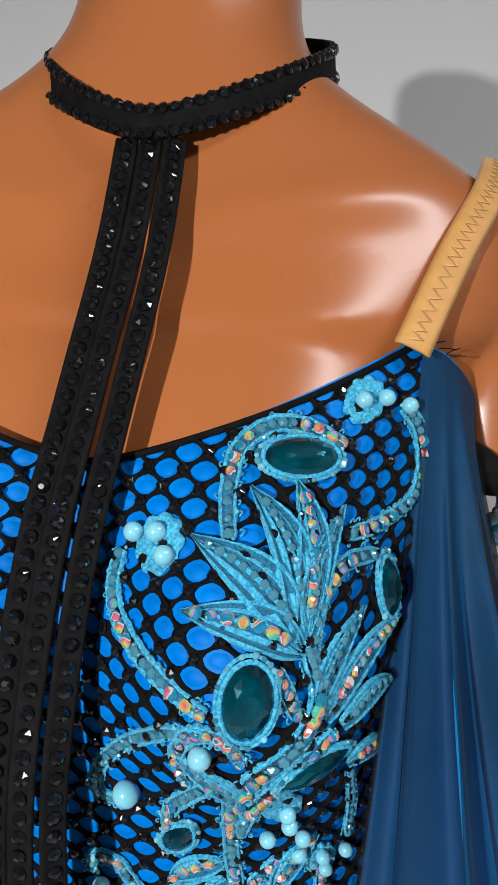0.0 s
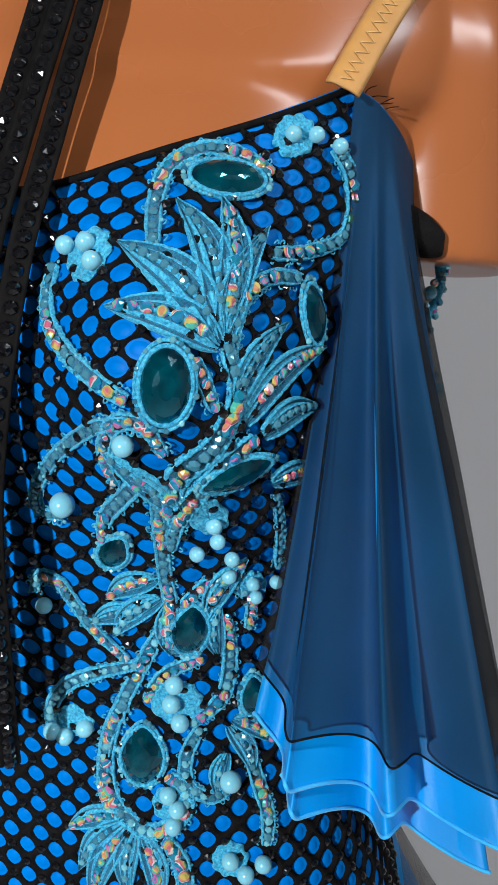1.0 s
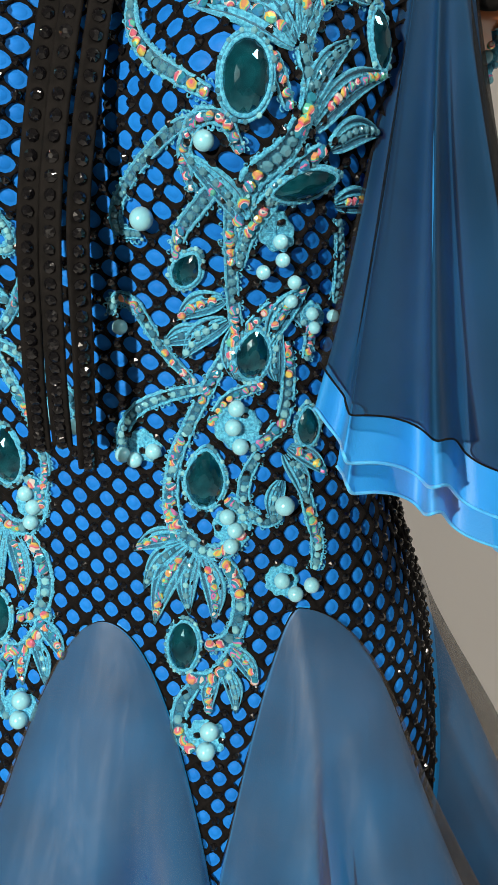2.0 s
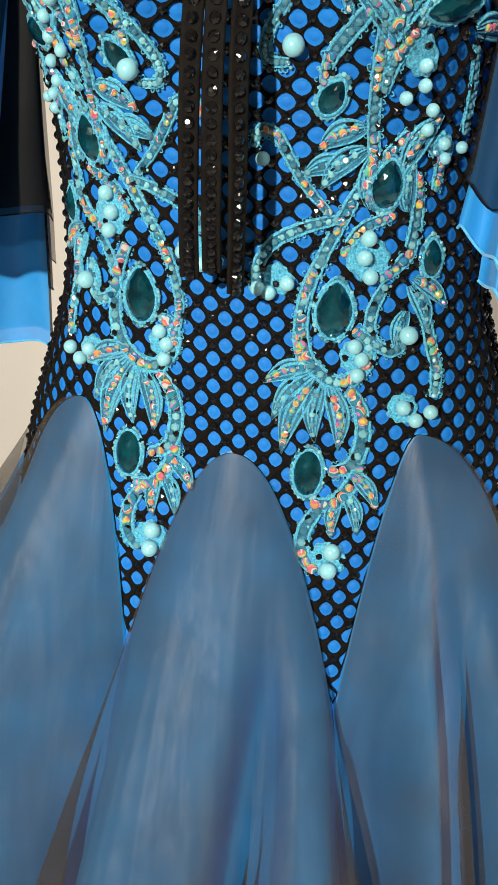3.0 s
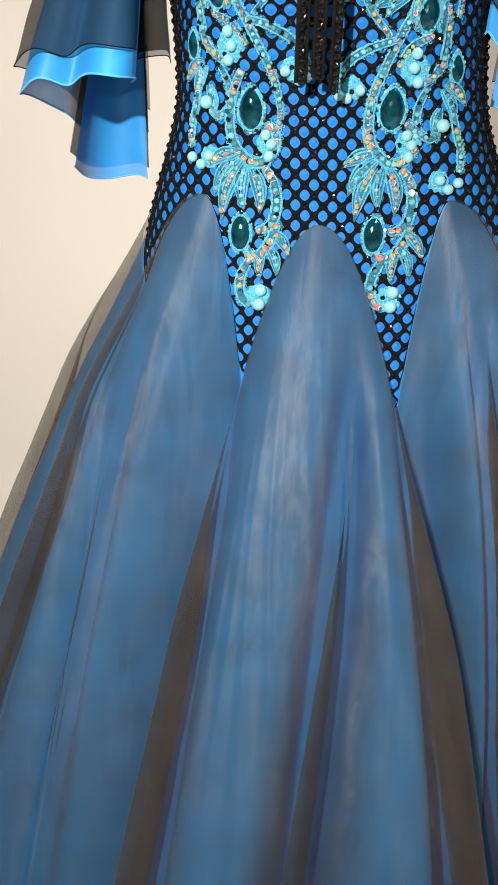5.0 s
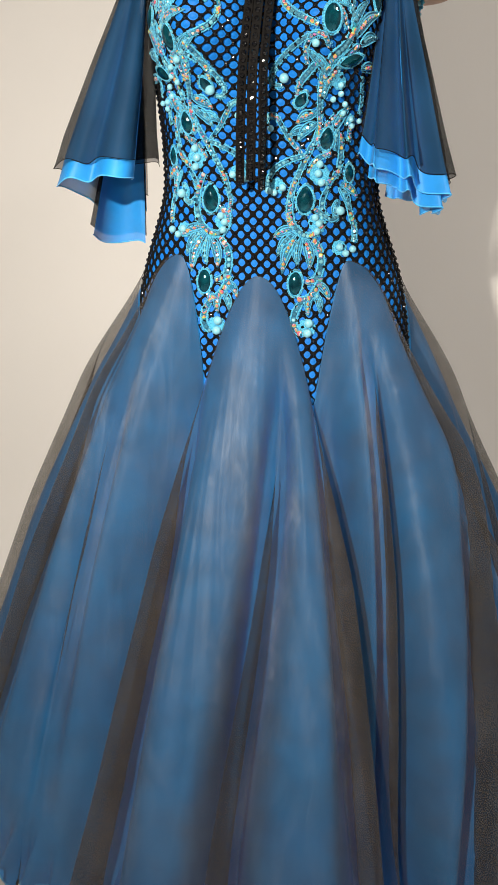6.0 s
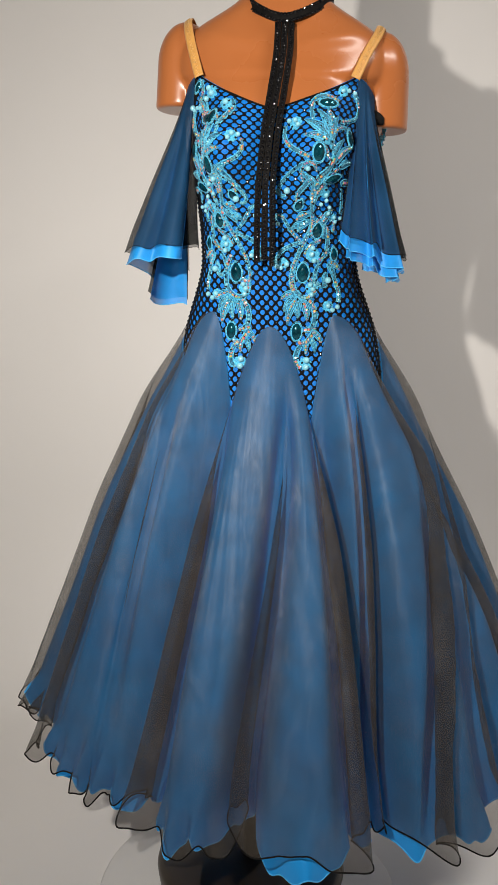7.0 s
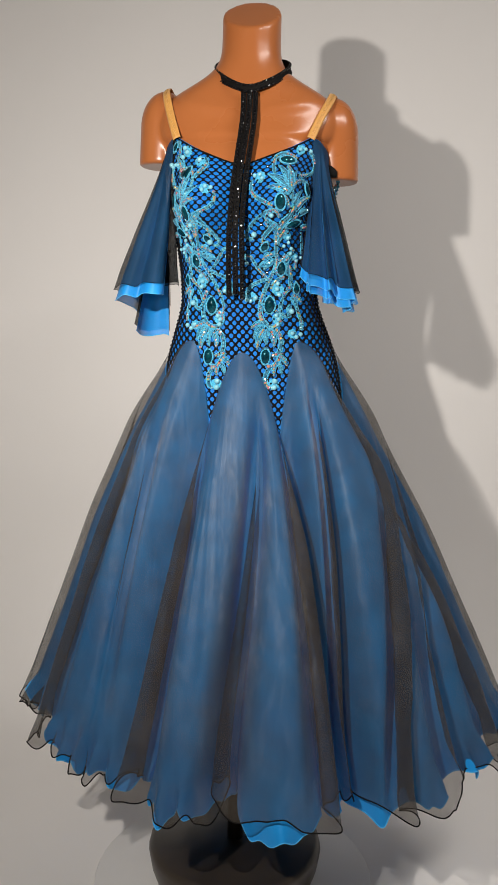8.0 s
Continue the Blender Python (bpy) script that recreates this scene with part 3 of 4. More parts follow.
# ---- lace appliques ----
class Lace:
    def __init__(self, label, to=lambda s, z: (s, z), mirror=1):
        self.base = obj("lace_applique", *sheet(lambda u, w: skin(*to(0.06 + 0.004 * u, 1.2 + 0.004 * w), 0.0022)[0], 3, 3), M_THREAD, dress, label)
        self.small = Joined(STONE_TEAL)
        self.to, self.mirror = to, mirror

    def at(self, s, z, off=0.0):
        return skin(*self.to(s, z), off)

    def bright(self, s, z, r, off=0.0016):
        p, n = self.at(s, z, 0.003 + off)
        place(STONE_AB, frame_of(p, n, rnd.random() * 3, r * rnd.uniform(0.88, 1.18), 0.3), self.base)

    def little(self, s, z, r, off=0.0012):
        p, n = self.at(s, z, 0.003 + off)
        m = frame_of(p, n, rnd.random() * 3, r * rnd.uniform(0.85, 1.15), 0.35)
        if r > 0.001 and z > 1.26 and s > 0 and self.mirror > 0:
            place(STONE_TEAL, m, self.base)
        else:
            self.small.add(m)

    def vine(self, pts, w, kind):
        pts = [np.array(p) for p in pts]
        length = sum(np.linalg.norm(b - a) for a, b in zip(pts, pts[1:]))
        n = max(10, int(length / 0.0011))
        w = max(w, 0.0050) * 1.28
        prof = ((-0.5, 0.0), (-0.47, 0.0015), (-0.38, 0.0019), (-0.3, 0.0008), (0.0, 0.0012), (0.3, 0.0008), (0.38, 0.0019), (0.47, 0.0015), (0.5, 0.0))

        def f(u, v):
            c = curve_at(pts, v)
            d = curve_at(pts, min(1, v + 0.02)) - curve_at(pts, max(0, v - 0.02))
            d = d / (np.linalg.norm(d) + 1e-9)
            x, h = prof[round(u * 8)]
            taper = 0.55 + 0.45 * math.sin(math.pi * min(1, max(0, v))) ** 0.5
            ww = w * taper * (1 + 0.05 * math.sin(v * n * 1.1))
            h = h + 0.00025 * math.sin(v * n * math.pi * 0.9 + x * 5)
            return self.at(c[0] - d[1] * x * ww, c[1] + d[0] * x * ww, 0.003 + h)[0]
        v, q = sheet(f, 9, n)
        obj("embroidered_scroll", v, q, M_THREAD, self.base, "", True, M_GAUZE, lambda i: 1 if 2 < i % 8 < 5 else 0)
        self.picots(pts, w, length)
        step = w * 0.6
        count = max(2, int(length / step))
        run = rnd.random() < 0.5
        for i in range(count):
            c = curve_at(pts, (i + 0.5) / count)
            if i % 4 == 0:
                run = not run
            if kind == "bright" or (kind == "mixed" and run):
                self.bright(c[0], c[1], w * 0.31)
            else:
                self.little(c[0], c[1], w * 0.27)
            for k in (-1, 1):
                if rnd.random() < 0.45:
                    self.little(c[0] + k * rnd.uniform(0.2, 0.42) * w, c[1] + rnd.uniform(-0.4, 0.4) * w, 0.0009)

    def picots(self, pts, w, length):
        """Small thread loops along both edges of a scroll."""
        verts, faces = [], []
        count = max(3, int(length / 0.0030))
        for i in range(count):
            t = (i + 0.5) / count
            c = curve_at(pts, t)
            d = curve_at(pts, min(1, t + 0.02)) - curve_at(pts, max(0, t - 0.02))
            d = d / (np.linalg.norm(d) + 1e-9)
            e = np.array([-d[1], d[0]])
            for side in (-1, 1):
                if rnd.random() < 0.4:
                    continue
                r = rnd.uniform(0.0005, 0.0011)
                loop = []
                for a in range(7):
                    g = math.pi * a / 6
                    q = c + side * e * (0.46 * w + r * 1.3 * math.sin(g)) + d * r * math.cos(g)
                    loop.append(self.at(q[0], q[1], 0.0036 + 0.0006 * math.sin(g))[0])
                v, f = cord(loop, 0.00036, 4)
                faces += [tuple(n + len(verts) for n in q) for q in f]
                verts += v
        tagged(obj("picot_edging", verts, faces, M_THREAD, self.base), kind="stuff")

    def leaf(self, base, tip, w, kind):
        a, b = np.array(base), np.array(tip)
        w = w * 1.2
        d = b - a
        length = np.linalg.norm(d)
        d = d / length
        bend = 0.09 * length * (1 if d[0] > 0 else -1)

        def spine(t):
            return a + d * length * t + np.array([-d[1], d[0]]) * bend * math.sin(math.pi * t)

        def f(u, v):
            c = 2 * u - 1
            hw = 0.5 * w * max(0.03, math.sin(math.pi * (0.06 + 0.94 * v) ** 0.8)) ** 0.85
            p = spine(v) + np.array([-d[1], d[0]]) * hw * c
            e = abs(c)
            h = 0.0019 if e > 0.85 else 0.0006 + 0.0008 * math.cos(e * 17)
            h = h * (0 if e > 0.98 else 1) + 0.0012 * math.sin(math.pi * v)
            return self.at(p[0], p[1], 0.0032 + h + 0.0002 * math.sin(v * 70 + e * 9))[0]
        v, q = sheet(f, 19, 26)
        obj("embroidered_leaf", v, q, M_THREAD, self.base, "", True, M_GAUZE, lambda i: 1 if i % 18 in (2, 3, 6, 7, 10, 11, 14, 15) else 0)
        count = max(3, int(length * 0.78 / 0.0047))
        for i in range(count):
            t = 0.2 + 0.66 * i / (count - 1)
            p = spine(t)
            if kind == "bright":
                self.bright(p[0], p[1], 0.0023, 0.002)
            else:
                self.little(p[0], p[1], 0.0019, 0.002)
            q = p + np.array([-d[1], d[0]]) * rnd.uniform(-0.25, 0.25) * w
            self.little(q[0], q[1], 0.0009, 0.0018)

    def gem(self, c, a, b, ang, shape):
        a, b = a * 0.92, b * 0.94
        p, n = self.at(c[0], c[1], 0.0042)
        up = Vector((0, 0, 1))
        nn = Vector(n)
        x = up.cross(nn).normalized()
        y = nn.cross(x)
        m = Matrix((x, y, nn)).transposed().to_4x4()
        m = Matrix.Translation(Vector(p)) @ m @ Matrix.Rotation(radians(ang * self.mirror), 4, "Z")
        k = 14

        def rim(w, r):
            cx, cy = math.cos(w), math.sin(w)
            if shape == "tear":
                cx *= 1 - 0.38 * max(0, cy) ** 1.5
            elif shape == "marquise":
                cy *= 1 - 0.35 * abs(cx) ** 2
            return Vector((a * r * cx, b * r * cy, 0))
        h = min(a, b) * 0.55
        rings = [(0.25, -0.0034, 0), (1.0, -0.0006, 0), (1.0, 0.0008, 0), (0.80, h * 0.6, 0.5), (0.56, h * 0.92, 0), (0.34, h * 1.05, 0.5)]
        verts, faces = [], []
        for r, z, o in rings:
            verts += [m @ (rim(2 * math.pi * (i + o) / k, r) + Vector((0, 0, z))) for i in range(k)]
        for j in range(len(rings) - 1):
            o = rings[j][2] < rings[j + 1][2]
            for i in range(k):
                s0, s1, t0, t1 = j * k + i, j * k + (i + 1) % k, (j + 1) * k + i, (j + 1) * k + (i + 1) % k
                if rings[j][2] == rings[j + 1][2]:
                    faces.append((s0, s1, t1, t0))
                elif o:
                    faces += [(s0, s1, t0), (s1, t1, t0)]
                else:
                    faces += [(s0, t1, t0), (s0, s1, t1)]
        faces.append(tuple((len(rings) - 1) * k + i for i in range(k)))
        faces.append(tuple(range(k))[::-1])
        obj("teal_gem", verts, faces, M_GEM, self.base, "faceted teal glass gem", False)
        v, q = cord([m @ (rim(2 * math.pi * i / 40, 1.05) + Vector((0, 0, 0.0002 + 0.0003 * (i % 2)))) for i in range(41)], 0.0010)
        obj("gem_setting", v, q, M_THREAD, self.base)
        v, q = cord([m @ (rim(2 * math.pi * i / 60, 1.05) * (1 + 0.0022 / math.hypot(a, b)) + Vector((0, 0, -0.0006 + 0.0004 * (i % 2)))) for i in range(61)], 0.0008)
        obj("gem_setting", v, q, M_THREAD, self.base)
        ringed = int(5.2 * (a + b) / 0.0042)
        for i in range(ringed):
            g = 2 * math.pi * (i + rnd.uniform(-0.2, 0.2)) / ringed
            if rnd.random() < 0.7:
                at = m @ (rim(g, 1.0) * (1 + 0.0034 / math.hypot(a, b)))
                self.small.add(frame_of(at, n, rnd.random() * 3, rnd.uniform(0.0010, 0.0016), 0.3))

    def pearls(self, pts, r):
        r = max(r, 0.0034) * 0.92
        for s, z in pts:
            p, n = self.at(s, z, 0.0035 + r * 0.75)
            place(PEARL, frame_of(p, n, 0, r), self.base)

    def pad(self, c, r):
        def f(u, v):
            w = 2 * math.pi * u
            rr = 1.15 * r * v * (1 + 0.06 * math.sin(w * 9))
            h = 0.0016 * (1 - v ** 6) + (0.0009 if 0.8 < v < 0.95 else 0) + 0.0002 * math.sin(w * 60)
            return self.at(c[0] + rr * math.cos(w), c[1] + rr * math.sin(w), 0.0028 + h)[0]
        v, q = sheet(f, 72, 12)
        obj("embroidered_disc", v, q, M_THREAD, self.base)

    def done(self):
        self.small.done("small_stones", self.base, "small turquoise glass stones")


def bust_motif(lace):
    vine, leaf, gem, pearls, pad = lace.vine, lace.leaf, lace.gem, lace.pearls, lace.pad
    gem((0.085, 1.422), 0.0158, 0.0085, 5, "oval")
    gem((0.084, 1.347), 0.0097, 0.0141, 0, "oval")
    gem((0.149, 1.375), 0.0074, 0.0126, 15, "oval")
    gem((0.104, 1.314), 0.0171, 0.0073, 20, "marquise")
    vine([(0.068, 1.394), (0.063, 1.409), (0.063, 1.424), (0.073, 1.433), (0.086, 1.433), (0.102, 1.427)], 0.0057, "mixed")
    vine([(0.127, 1.444), (0.139, 1.435), (0.149, 1.419), (0.148, 1.407), (0.131, 1.399), (0.113, 1.396)], 0.0063, "mixed")
    pad((0.108, 1.445), 0.0083)
    pearls([(0.106, 1.444), (0.116, 1.446), (0.128, 1.444)], 0.0037)
    vine([(0.026, 1.386), (0.025, 1.373), (0.031, 1.362), (0.044, 1.353), (0.058, 1.347), (0.072, 1.341)], 0.0061, "mixed")
    pad((0.042, 1.39), 0.0089)
    pearls([(0.032, 1.392), (0.042, 1.393), (0.048, 1.386)], 0.0040)
    leaf((0.101, 1.361), (0.059, 1.371), 0.0118, "bright")
    leaf((0.1, 1.363), (0.055, 1.394), 0.0126, "small")
    leaf((0.1, 1.365), (0.07, 1.411), 0.0114, "small")
    leaf((0.101, 1.365), (0.085, 1.414), 0.0118, "bright")
    leaf((0.104, 1.364), (0.107, 1.406), 0.0111, "small")
    vine([(0.107, 1.357), (0.106, 1.369), (0.108, 1.38), (0.117, 1.387), (0.133, 1.388)], 0.0062, "mixed")
    leaf((0.11, 1.342), (0.133, 1.371), 0.0099, "small")
    leaf((0.114, 1.335), (0.165, 1.363), 0.0112, "bright")
    leaf((0.123, 1.329), (0.165, 1.339), 0.0095, "small")
    leaf((0.121, 1.308), (0.165, 1.307), 0.0095, "bright")
    vine([(0.104, 1.361), (0.111, 1.344), (0.099, 1.327), (0.079, 1.312), (0.064, 1.283)], 0.0069, "mixed")
    vine([(0.092, 1.356), (0.097, 1.348), (0.101, 1.339)], 0.0045, "bright")
    vine([(0.071, 1.334), (0.053, 1.329), (0.03, 1.316), (0.015, 1.3), (0.014, 1.289), (0.025, 1.288)], 0.0050, "small")
    pearls([(0.029, 1.296)], 0.0057)
    vine([(0.056, 1.308), (0.056, 1.321), (0.066, 1.333), (0.076, 1.333), (0.079, 1.323)], 0.0051, "bright")
    pearls([(0.068, 1.327)], 0.0045)


def waist_motif(lace):
    vine, leaf, gem, pearls, pad = lace.vine, lace.leaf, lace.gem, lace.pearls, lace.pad
    pad((0.086, 1.295), 0.0079)
    pearls([(0.087, 1.292), (0.087, 1.284), (0.078, 1.278), (0.092, 1.274), (0.09, 1.265)], 0.0036)
    pad((0.102, 1.257), 0.0064)
    pearls([(0.101, 1.259), (0.102, 1.252), (0.113, 1.258)], 0.0034)
    vine([(0.122, 1.302), (0.12, 1.284), (0.116, 1.264)], 0.0037, "small")
    gem((0.045, 1.275), 0.0065, 0.0097, -30, "tear")
    vine([(0.041, 1.28), (0.045, 1.291), (0.056, 1.302), (0.069, 1.313)], 0.0055, "mixed")
    vine([(0.07, 1.306), (0.066, 1.29), (0.064, 1.267), (0.064, 1.244), (0.053, 1.224), (0.04, 1.199), (0.03, 1.177), (0.026, 1.152), (0.03, 1.134)], 0.0055, "mixed")
    vine([(0.068, 1.279), (0.073, 1.292), (0.082, 1.303), (0.098, 1.317), (0.118, 1.328)], 0.0059, "mixed")
    leaf((0.06, 1.263), (0.038, 1.251), 0.0099, "bright")
    leaf((0.061, 1.253), (0.039, 1.232), 0.0096, "small")
    gem((0.072, 1.237), 0.0089, 0.0129, 0, "tear")
    leaf((0.064, 1.224), (0.065, 1.253), 0.0086, "bright")
    leaf((0.083, 1.224), (0.086, 1.25), 0.0092, "small")
    vine([(0.006, 1.25), (0.01, 1.258), (0.018, 1.256), (0.024, 1.246), (0.032, 1.233), (0.044, 1.22)], 0.0050, "mixed")
    pearls([(0.011, 1.245)], 0.0040)
    vine([(0.048, 1.218), (0.032, 1.213), (0.015, 1.204), (0.005, 1.19), (0.004, 1.177)], 0.0056, "small")
    pearls([(0.011, 1.177), (0.021, 1.183), (0.005, 1.179)], 0.0044)
    pad((0.016, 1.184), 0.0076)
    pad((0.063, 1.199), 0.0105)
    pearls([(0.063, 1.21), (0.061, 1.2), (0.064, 1.19)], 0.0046)
    vine([(0.088, 1.244), (0.089, 1.224), (0.084, 1.202), (0.069, 1.188)], 0.0060, "mixed")
    gem((0.098, 1.201), 0.0066, 0.0106, 10, "tear")
    vine([(0.073, 1.186), (0.066, 1.171), (0.066, 1.156), (0.076, 1.149), (0.084, 1.153)], 0.0059, "small")
    pearls([(0.085, 1.159)], 0.0056)
    vine([(0.092, 1.182), (0.098, 1.158), (0.103, 1.138), (0.102, 1.124)], 0.0060, "mixed")
    leaf((0.075, 1.298), (0.056, 1.322), 0.010, "small")
    leaf((0.080, 1.246), (0.100, 1.272), 0.010, "bright")
    leaf((0.052, 1.246), (0.030, 1.238), 0.009, "small")
    vine([(0.070, 1.250), (0.085, 1.262), (0.100, 1.250), (0.098, 1.235)], 0.005, "mixed")
    leaf((0.088, 1.190), (0.108, 1.174), 0.009, "bright")
    leaf((0.086, 1.186), (0.096, 1.160), 0.009, "small")
    vine([(0.050, 1.200), (0.060, 1.214), (0.076, 1.222)], 0.005, "bright")
    leaf((0.084, 1.172), (0.080, 1.148), 0.008, "small")
    pad((0.085, 1.117), 0.0079)
    pearls([(0.1, 1.116), (0.092, 1.111), (0.085, 1.118)], 0.0046)


def hip_motif(lace):
    vine, leaf, gem, pearls, pad = lace.vine, lace.leaf, lace.gem, lace.pearls, lace.pad
    gem((0.046, 1.17), 0.0106, 0.0164, 0, "tear")
    vine([(0.04, 1.198), (0.032, 1.181), (0.028, 1.158), (0.032, 1.141), (0.044, 1.13), (0.055, 1.131), (0.064, 1.142), (0.064, 1.154), (0.057, 1.159)], 0.0075, "mixed")
    pearls([(0.057, 1.151), (0.061, 1.144), (0.059, 1.135)], 0.0045)
    pad((0.059, 1.144), 0.0089)
    leaf((0.035, 1.137), (0.007, 1.125), 0.0102, "bright")
    leaf((0.035, 1.133), (0.012, 1.103), 0.0103, "small")
    leaf((0.038, 1.132), (0.018, 1.083), 0.0121, "bright")
    leaf((0.04, 1.128), (0.037, 1.092), 0.0103, "small")
    leaf((0.044, 1.127), (0.05, 1.089), 0.0109, "bright")
    vine([(0.055, 1.126), (0.062, 1.114), (0.064, 1.097), (0.059, 1.081), (0.047, 1.075)], 0.0078, "mixed")
    gem((0.034, 1.073), 0.0088, 0.0145, 0, "oval")
    vine([(0.038, 1.055), (0.05, 1.056), (0.059, 1.068), (0.064, 1.082)], 0.0077, "bright")
    leaf((0.06, 1.076), (0.075, 1.055), 0.0088, "bright")
    leaf((0.057, 1.064), (0.065, 1.038), 0.0082, "small")
    leaf((0.053, 1.06), (0.051, 1.035), 0.0076, "bright")
    vine([(0.043, 1.053), (0.035, 1.038), (0.035, 1.022), (0.043, 1.013)], 0.0077, "mixed")
    pad((0.050, 1.021), 0.0095)
    pearls([(0.051, 1.015), (0.052, 1.027)], 0.0056)


def shoulder_motif(lace):
    """The spray over the bust that only the wearer's right side has."""
    vine, leaf, gem, pearls, pad = lace.vine, lace.leaf, lace.gem, lace.pearls, lace.pad
    gem((-0.096, 1.398), 0.008, 0.0125, 0, "oval")
    gem((-0.130, 1.452), 0.0055, 0.009, -25, "oval")
    pearls([(-0.104, 1.445), (-0.098, 1.436), (-0.108, 1.428), (-0.072, 1.418)], 0.0048)
    pad((-0.072, 1.418), 0.0085)
    pad((-0.100, 1.44), 0.0095)
    vine([(-0.063, 1.425), (-0.061, 1.412), (-0.074, 1.396), (-0.088, 1.382)], 0.006, "mixed")
    vine([(-0.122, 1.462), (-0.118, 1.445), (-0.124, 1.425), (-0.118, 1.405), (-0.108, 1.38)], 0.0065, "mixed")
    vine([(-0.150, 1.42), (-0.156, 1.40), (-0.15, 1.375), (-0.138, 1.355)], 0.005, "small")
    vine([(-0.155, 1.36), (-0.156, 1.34), (-0.146, 1.315), (-0.128, 1.30)], 0.005, "small")
    leaf((-0.112, 1.40), (-0.132, 1.435), 0.010, "bright")
    leaf((-0.110, 1.405), (-0.112, 1.428), 0.009, "small")
    pearls([(-0.148, 1.42)], 0.005)


LACE_LABEL = "turquoise embroidered lace applique with pearls, gems and iridescent stones"
right_lace = Lace(LACE_LABEL)
bust_motif(right_lace)
waist_motif(right_lace)
hip_motif(right_lace)
right_lace.done()
left_bust = Lace(LACE_LABEL, lambda s, z: (-0.110 - (s - 0.090) * 0.92, 1.345 + (z - 1.365) * 0.9), -1)
bust_motif(left_bust)
left_bust.done()
left_waist = Lace(LACE_LABEL, lambda s, z: (-0.014 - s, z + 0.012), -1)
waist_motif(left_waist)
left_waist.done()
left_hip = Lace(LACE_LABEL, lambda s, z: (s - 0.109, z - 0.003))
hip_motif(left_hip)
left_hip.done()
spray = Lace(LACE_LABEL)
shoulder_motif(spray)
spray.done()


# ---- choker with three hanging bands ----
choker = thing("choker", "black choker with three long hanging bands set with jet stones", "choker", at=(0, 0, 0))


def collar(a, h):
    """A point of the collar, a: round from the front, h: across its height, -0.5 to 0.5; and the outward normal."""
    x, y = math.sin(a), -math.cos(a)
    dip = (math.sin(a / 2) ** 2 + 0.02) ** 0.63 - 0.085
    z = 1.5555 + 0.094 * dip + h * (0.0145 + 0.005 * x * x)
    r = 0.0685 - 0.002 * h + 0.001 * math.sin(a) ** 2
    p = np.array([0.003 + 0.004 * (0.5 - 0.5 * y) + r * x, -0.006 + r * y * (1.22 if y < 0 else 1.0), z])
    return p, np.array([x, y, 0.12])


def build_choker():
    prof = ((-0.5, 0), (-0.5, 0.0018), (-0.38, 0.0026), (0.38, 0.0026), (0.5, 0.0018), (0.5, 0))

    def f(u, v):
        h, o = prof[round(v * 5)]
        p, n = collar(2 * math.pi * u, h)
        return p + n * o
    v, q = sheet(f, 120, 6, True)
    band = obj("collar_band", v, q, M_BAND, choker, "black satin neck band")
    for row in (-0.36, 0.36):
        for i in range(88):
            p, n = collar(2 * math.pi * (i + 0.3) / 88, row)
            place(STONE_JET, frame_of(p + n * 0.0024, n, rnd.random() * 3, 0.0027, 0.35), band)
    paths = [
        [(-0.002, -0.0880, 1.549), (0.000, -0.113, 1.500), (-0.004, -0.138, 1.440), (-0.009, -0.158, 1.380), (-0.014, -0.164, 1.300), (-0.015, -0.153, 1.230), (-0.015, -0.140, 1.184)],
        [(0.0085, -0.0880, 1.549), (0.0105, -0.115, 1.500), (0.006, -0.141, 1.440), (0.001, -0.161, 1.380), (-0.003, -0.167, 1.300), (-0.003, -0.156, 1.230), (-0.003, -0.143, 1.188)],
        [(0.019, -0.0880, 1.549), (0.021, -0.113, 1.500), (0.017, -0.138, 1.440), (0.012, -0.158, 1.380), (0.008, -0.164, 1.300), (0.009, -0.153, 1.230), (0.009, -0.140, 1.178)],
    ]
    for k, path in enumerate(paths):
        turn = (0.1, 0.0, 0.25)[k]

        def g(u, v):
            p = curve_at(path, v)
            d = curve_at(path, min(1, v + 0.02)) - curve_at(path, max(0, v - 0.02))
            d = d / np.linalg.norm(d)
            ang = turn * (1 + 2.2 * smooth01(v * 1.3 - 0.3)) * (0.6 if k == 0 else 1)
            w = np.array([math.cos(ang), math.sin(ang), 0.0])
            n = np.cross(w, -d)
            n = n / np.linalg.norm(n)
            n = n if n[1] < 0 else -n
            return p, w, n
        prof2 = ((-0.5, -0.0007), (-0.5, 0.0006), (-0.4, 0.0011), (-0.28, 0.0007), (0.28, 0.0007), (0.4, 0.0011), (0.5, 0.0006), (0.5, -0.0007))

        def f2(u, v):
            x, h = prof2[round(u * 7)]
            p, w, n = g(u, v)
            return p + w * x * 0.0097 + n * h
        v, q = sheet(f2, 8, 120)
        b = obj("hanging_band", v, q, M_BAND, choker, "narrow black satin band with a row of jet stones")
        for i in range(62):
            p, w, n = g(0.5, (i + 0.5) / 62)
            place(STONE_JET, frame_of(p + n * 0.0007, n, rnd.random() * 3, 0.0029, 0.25), b)


build_choker()


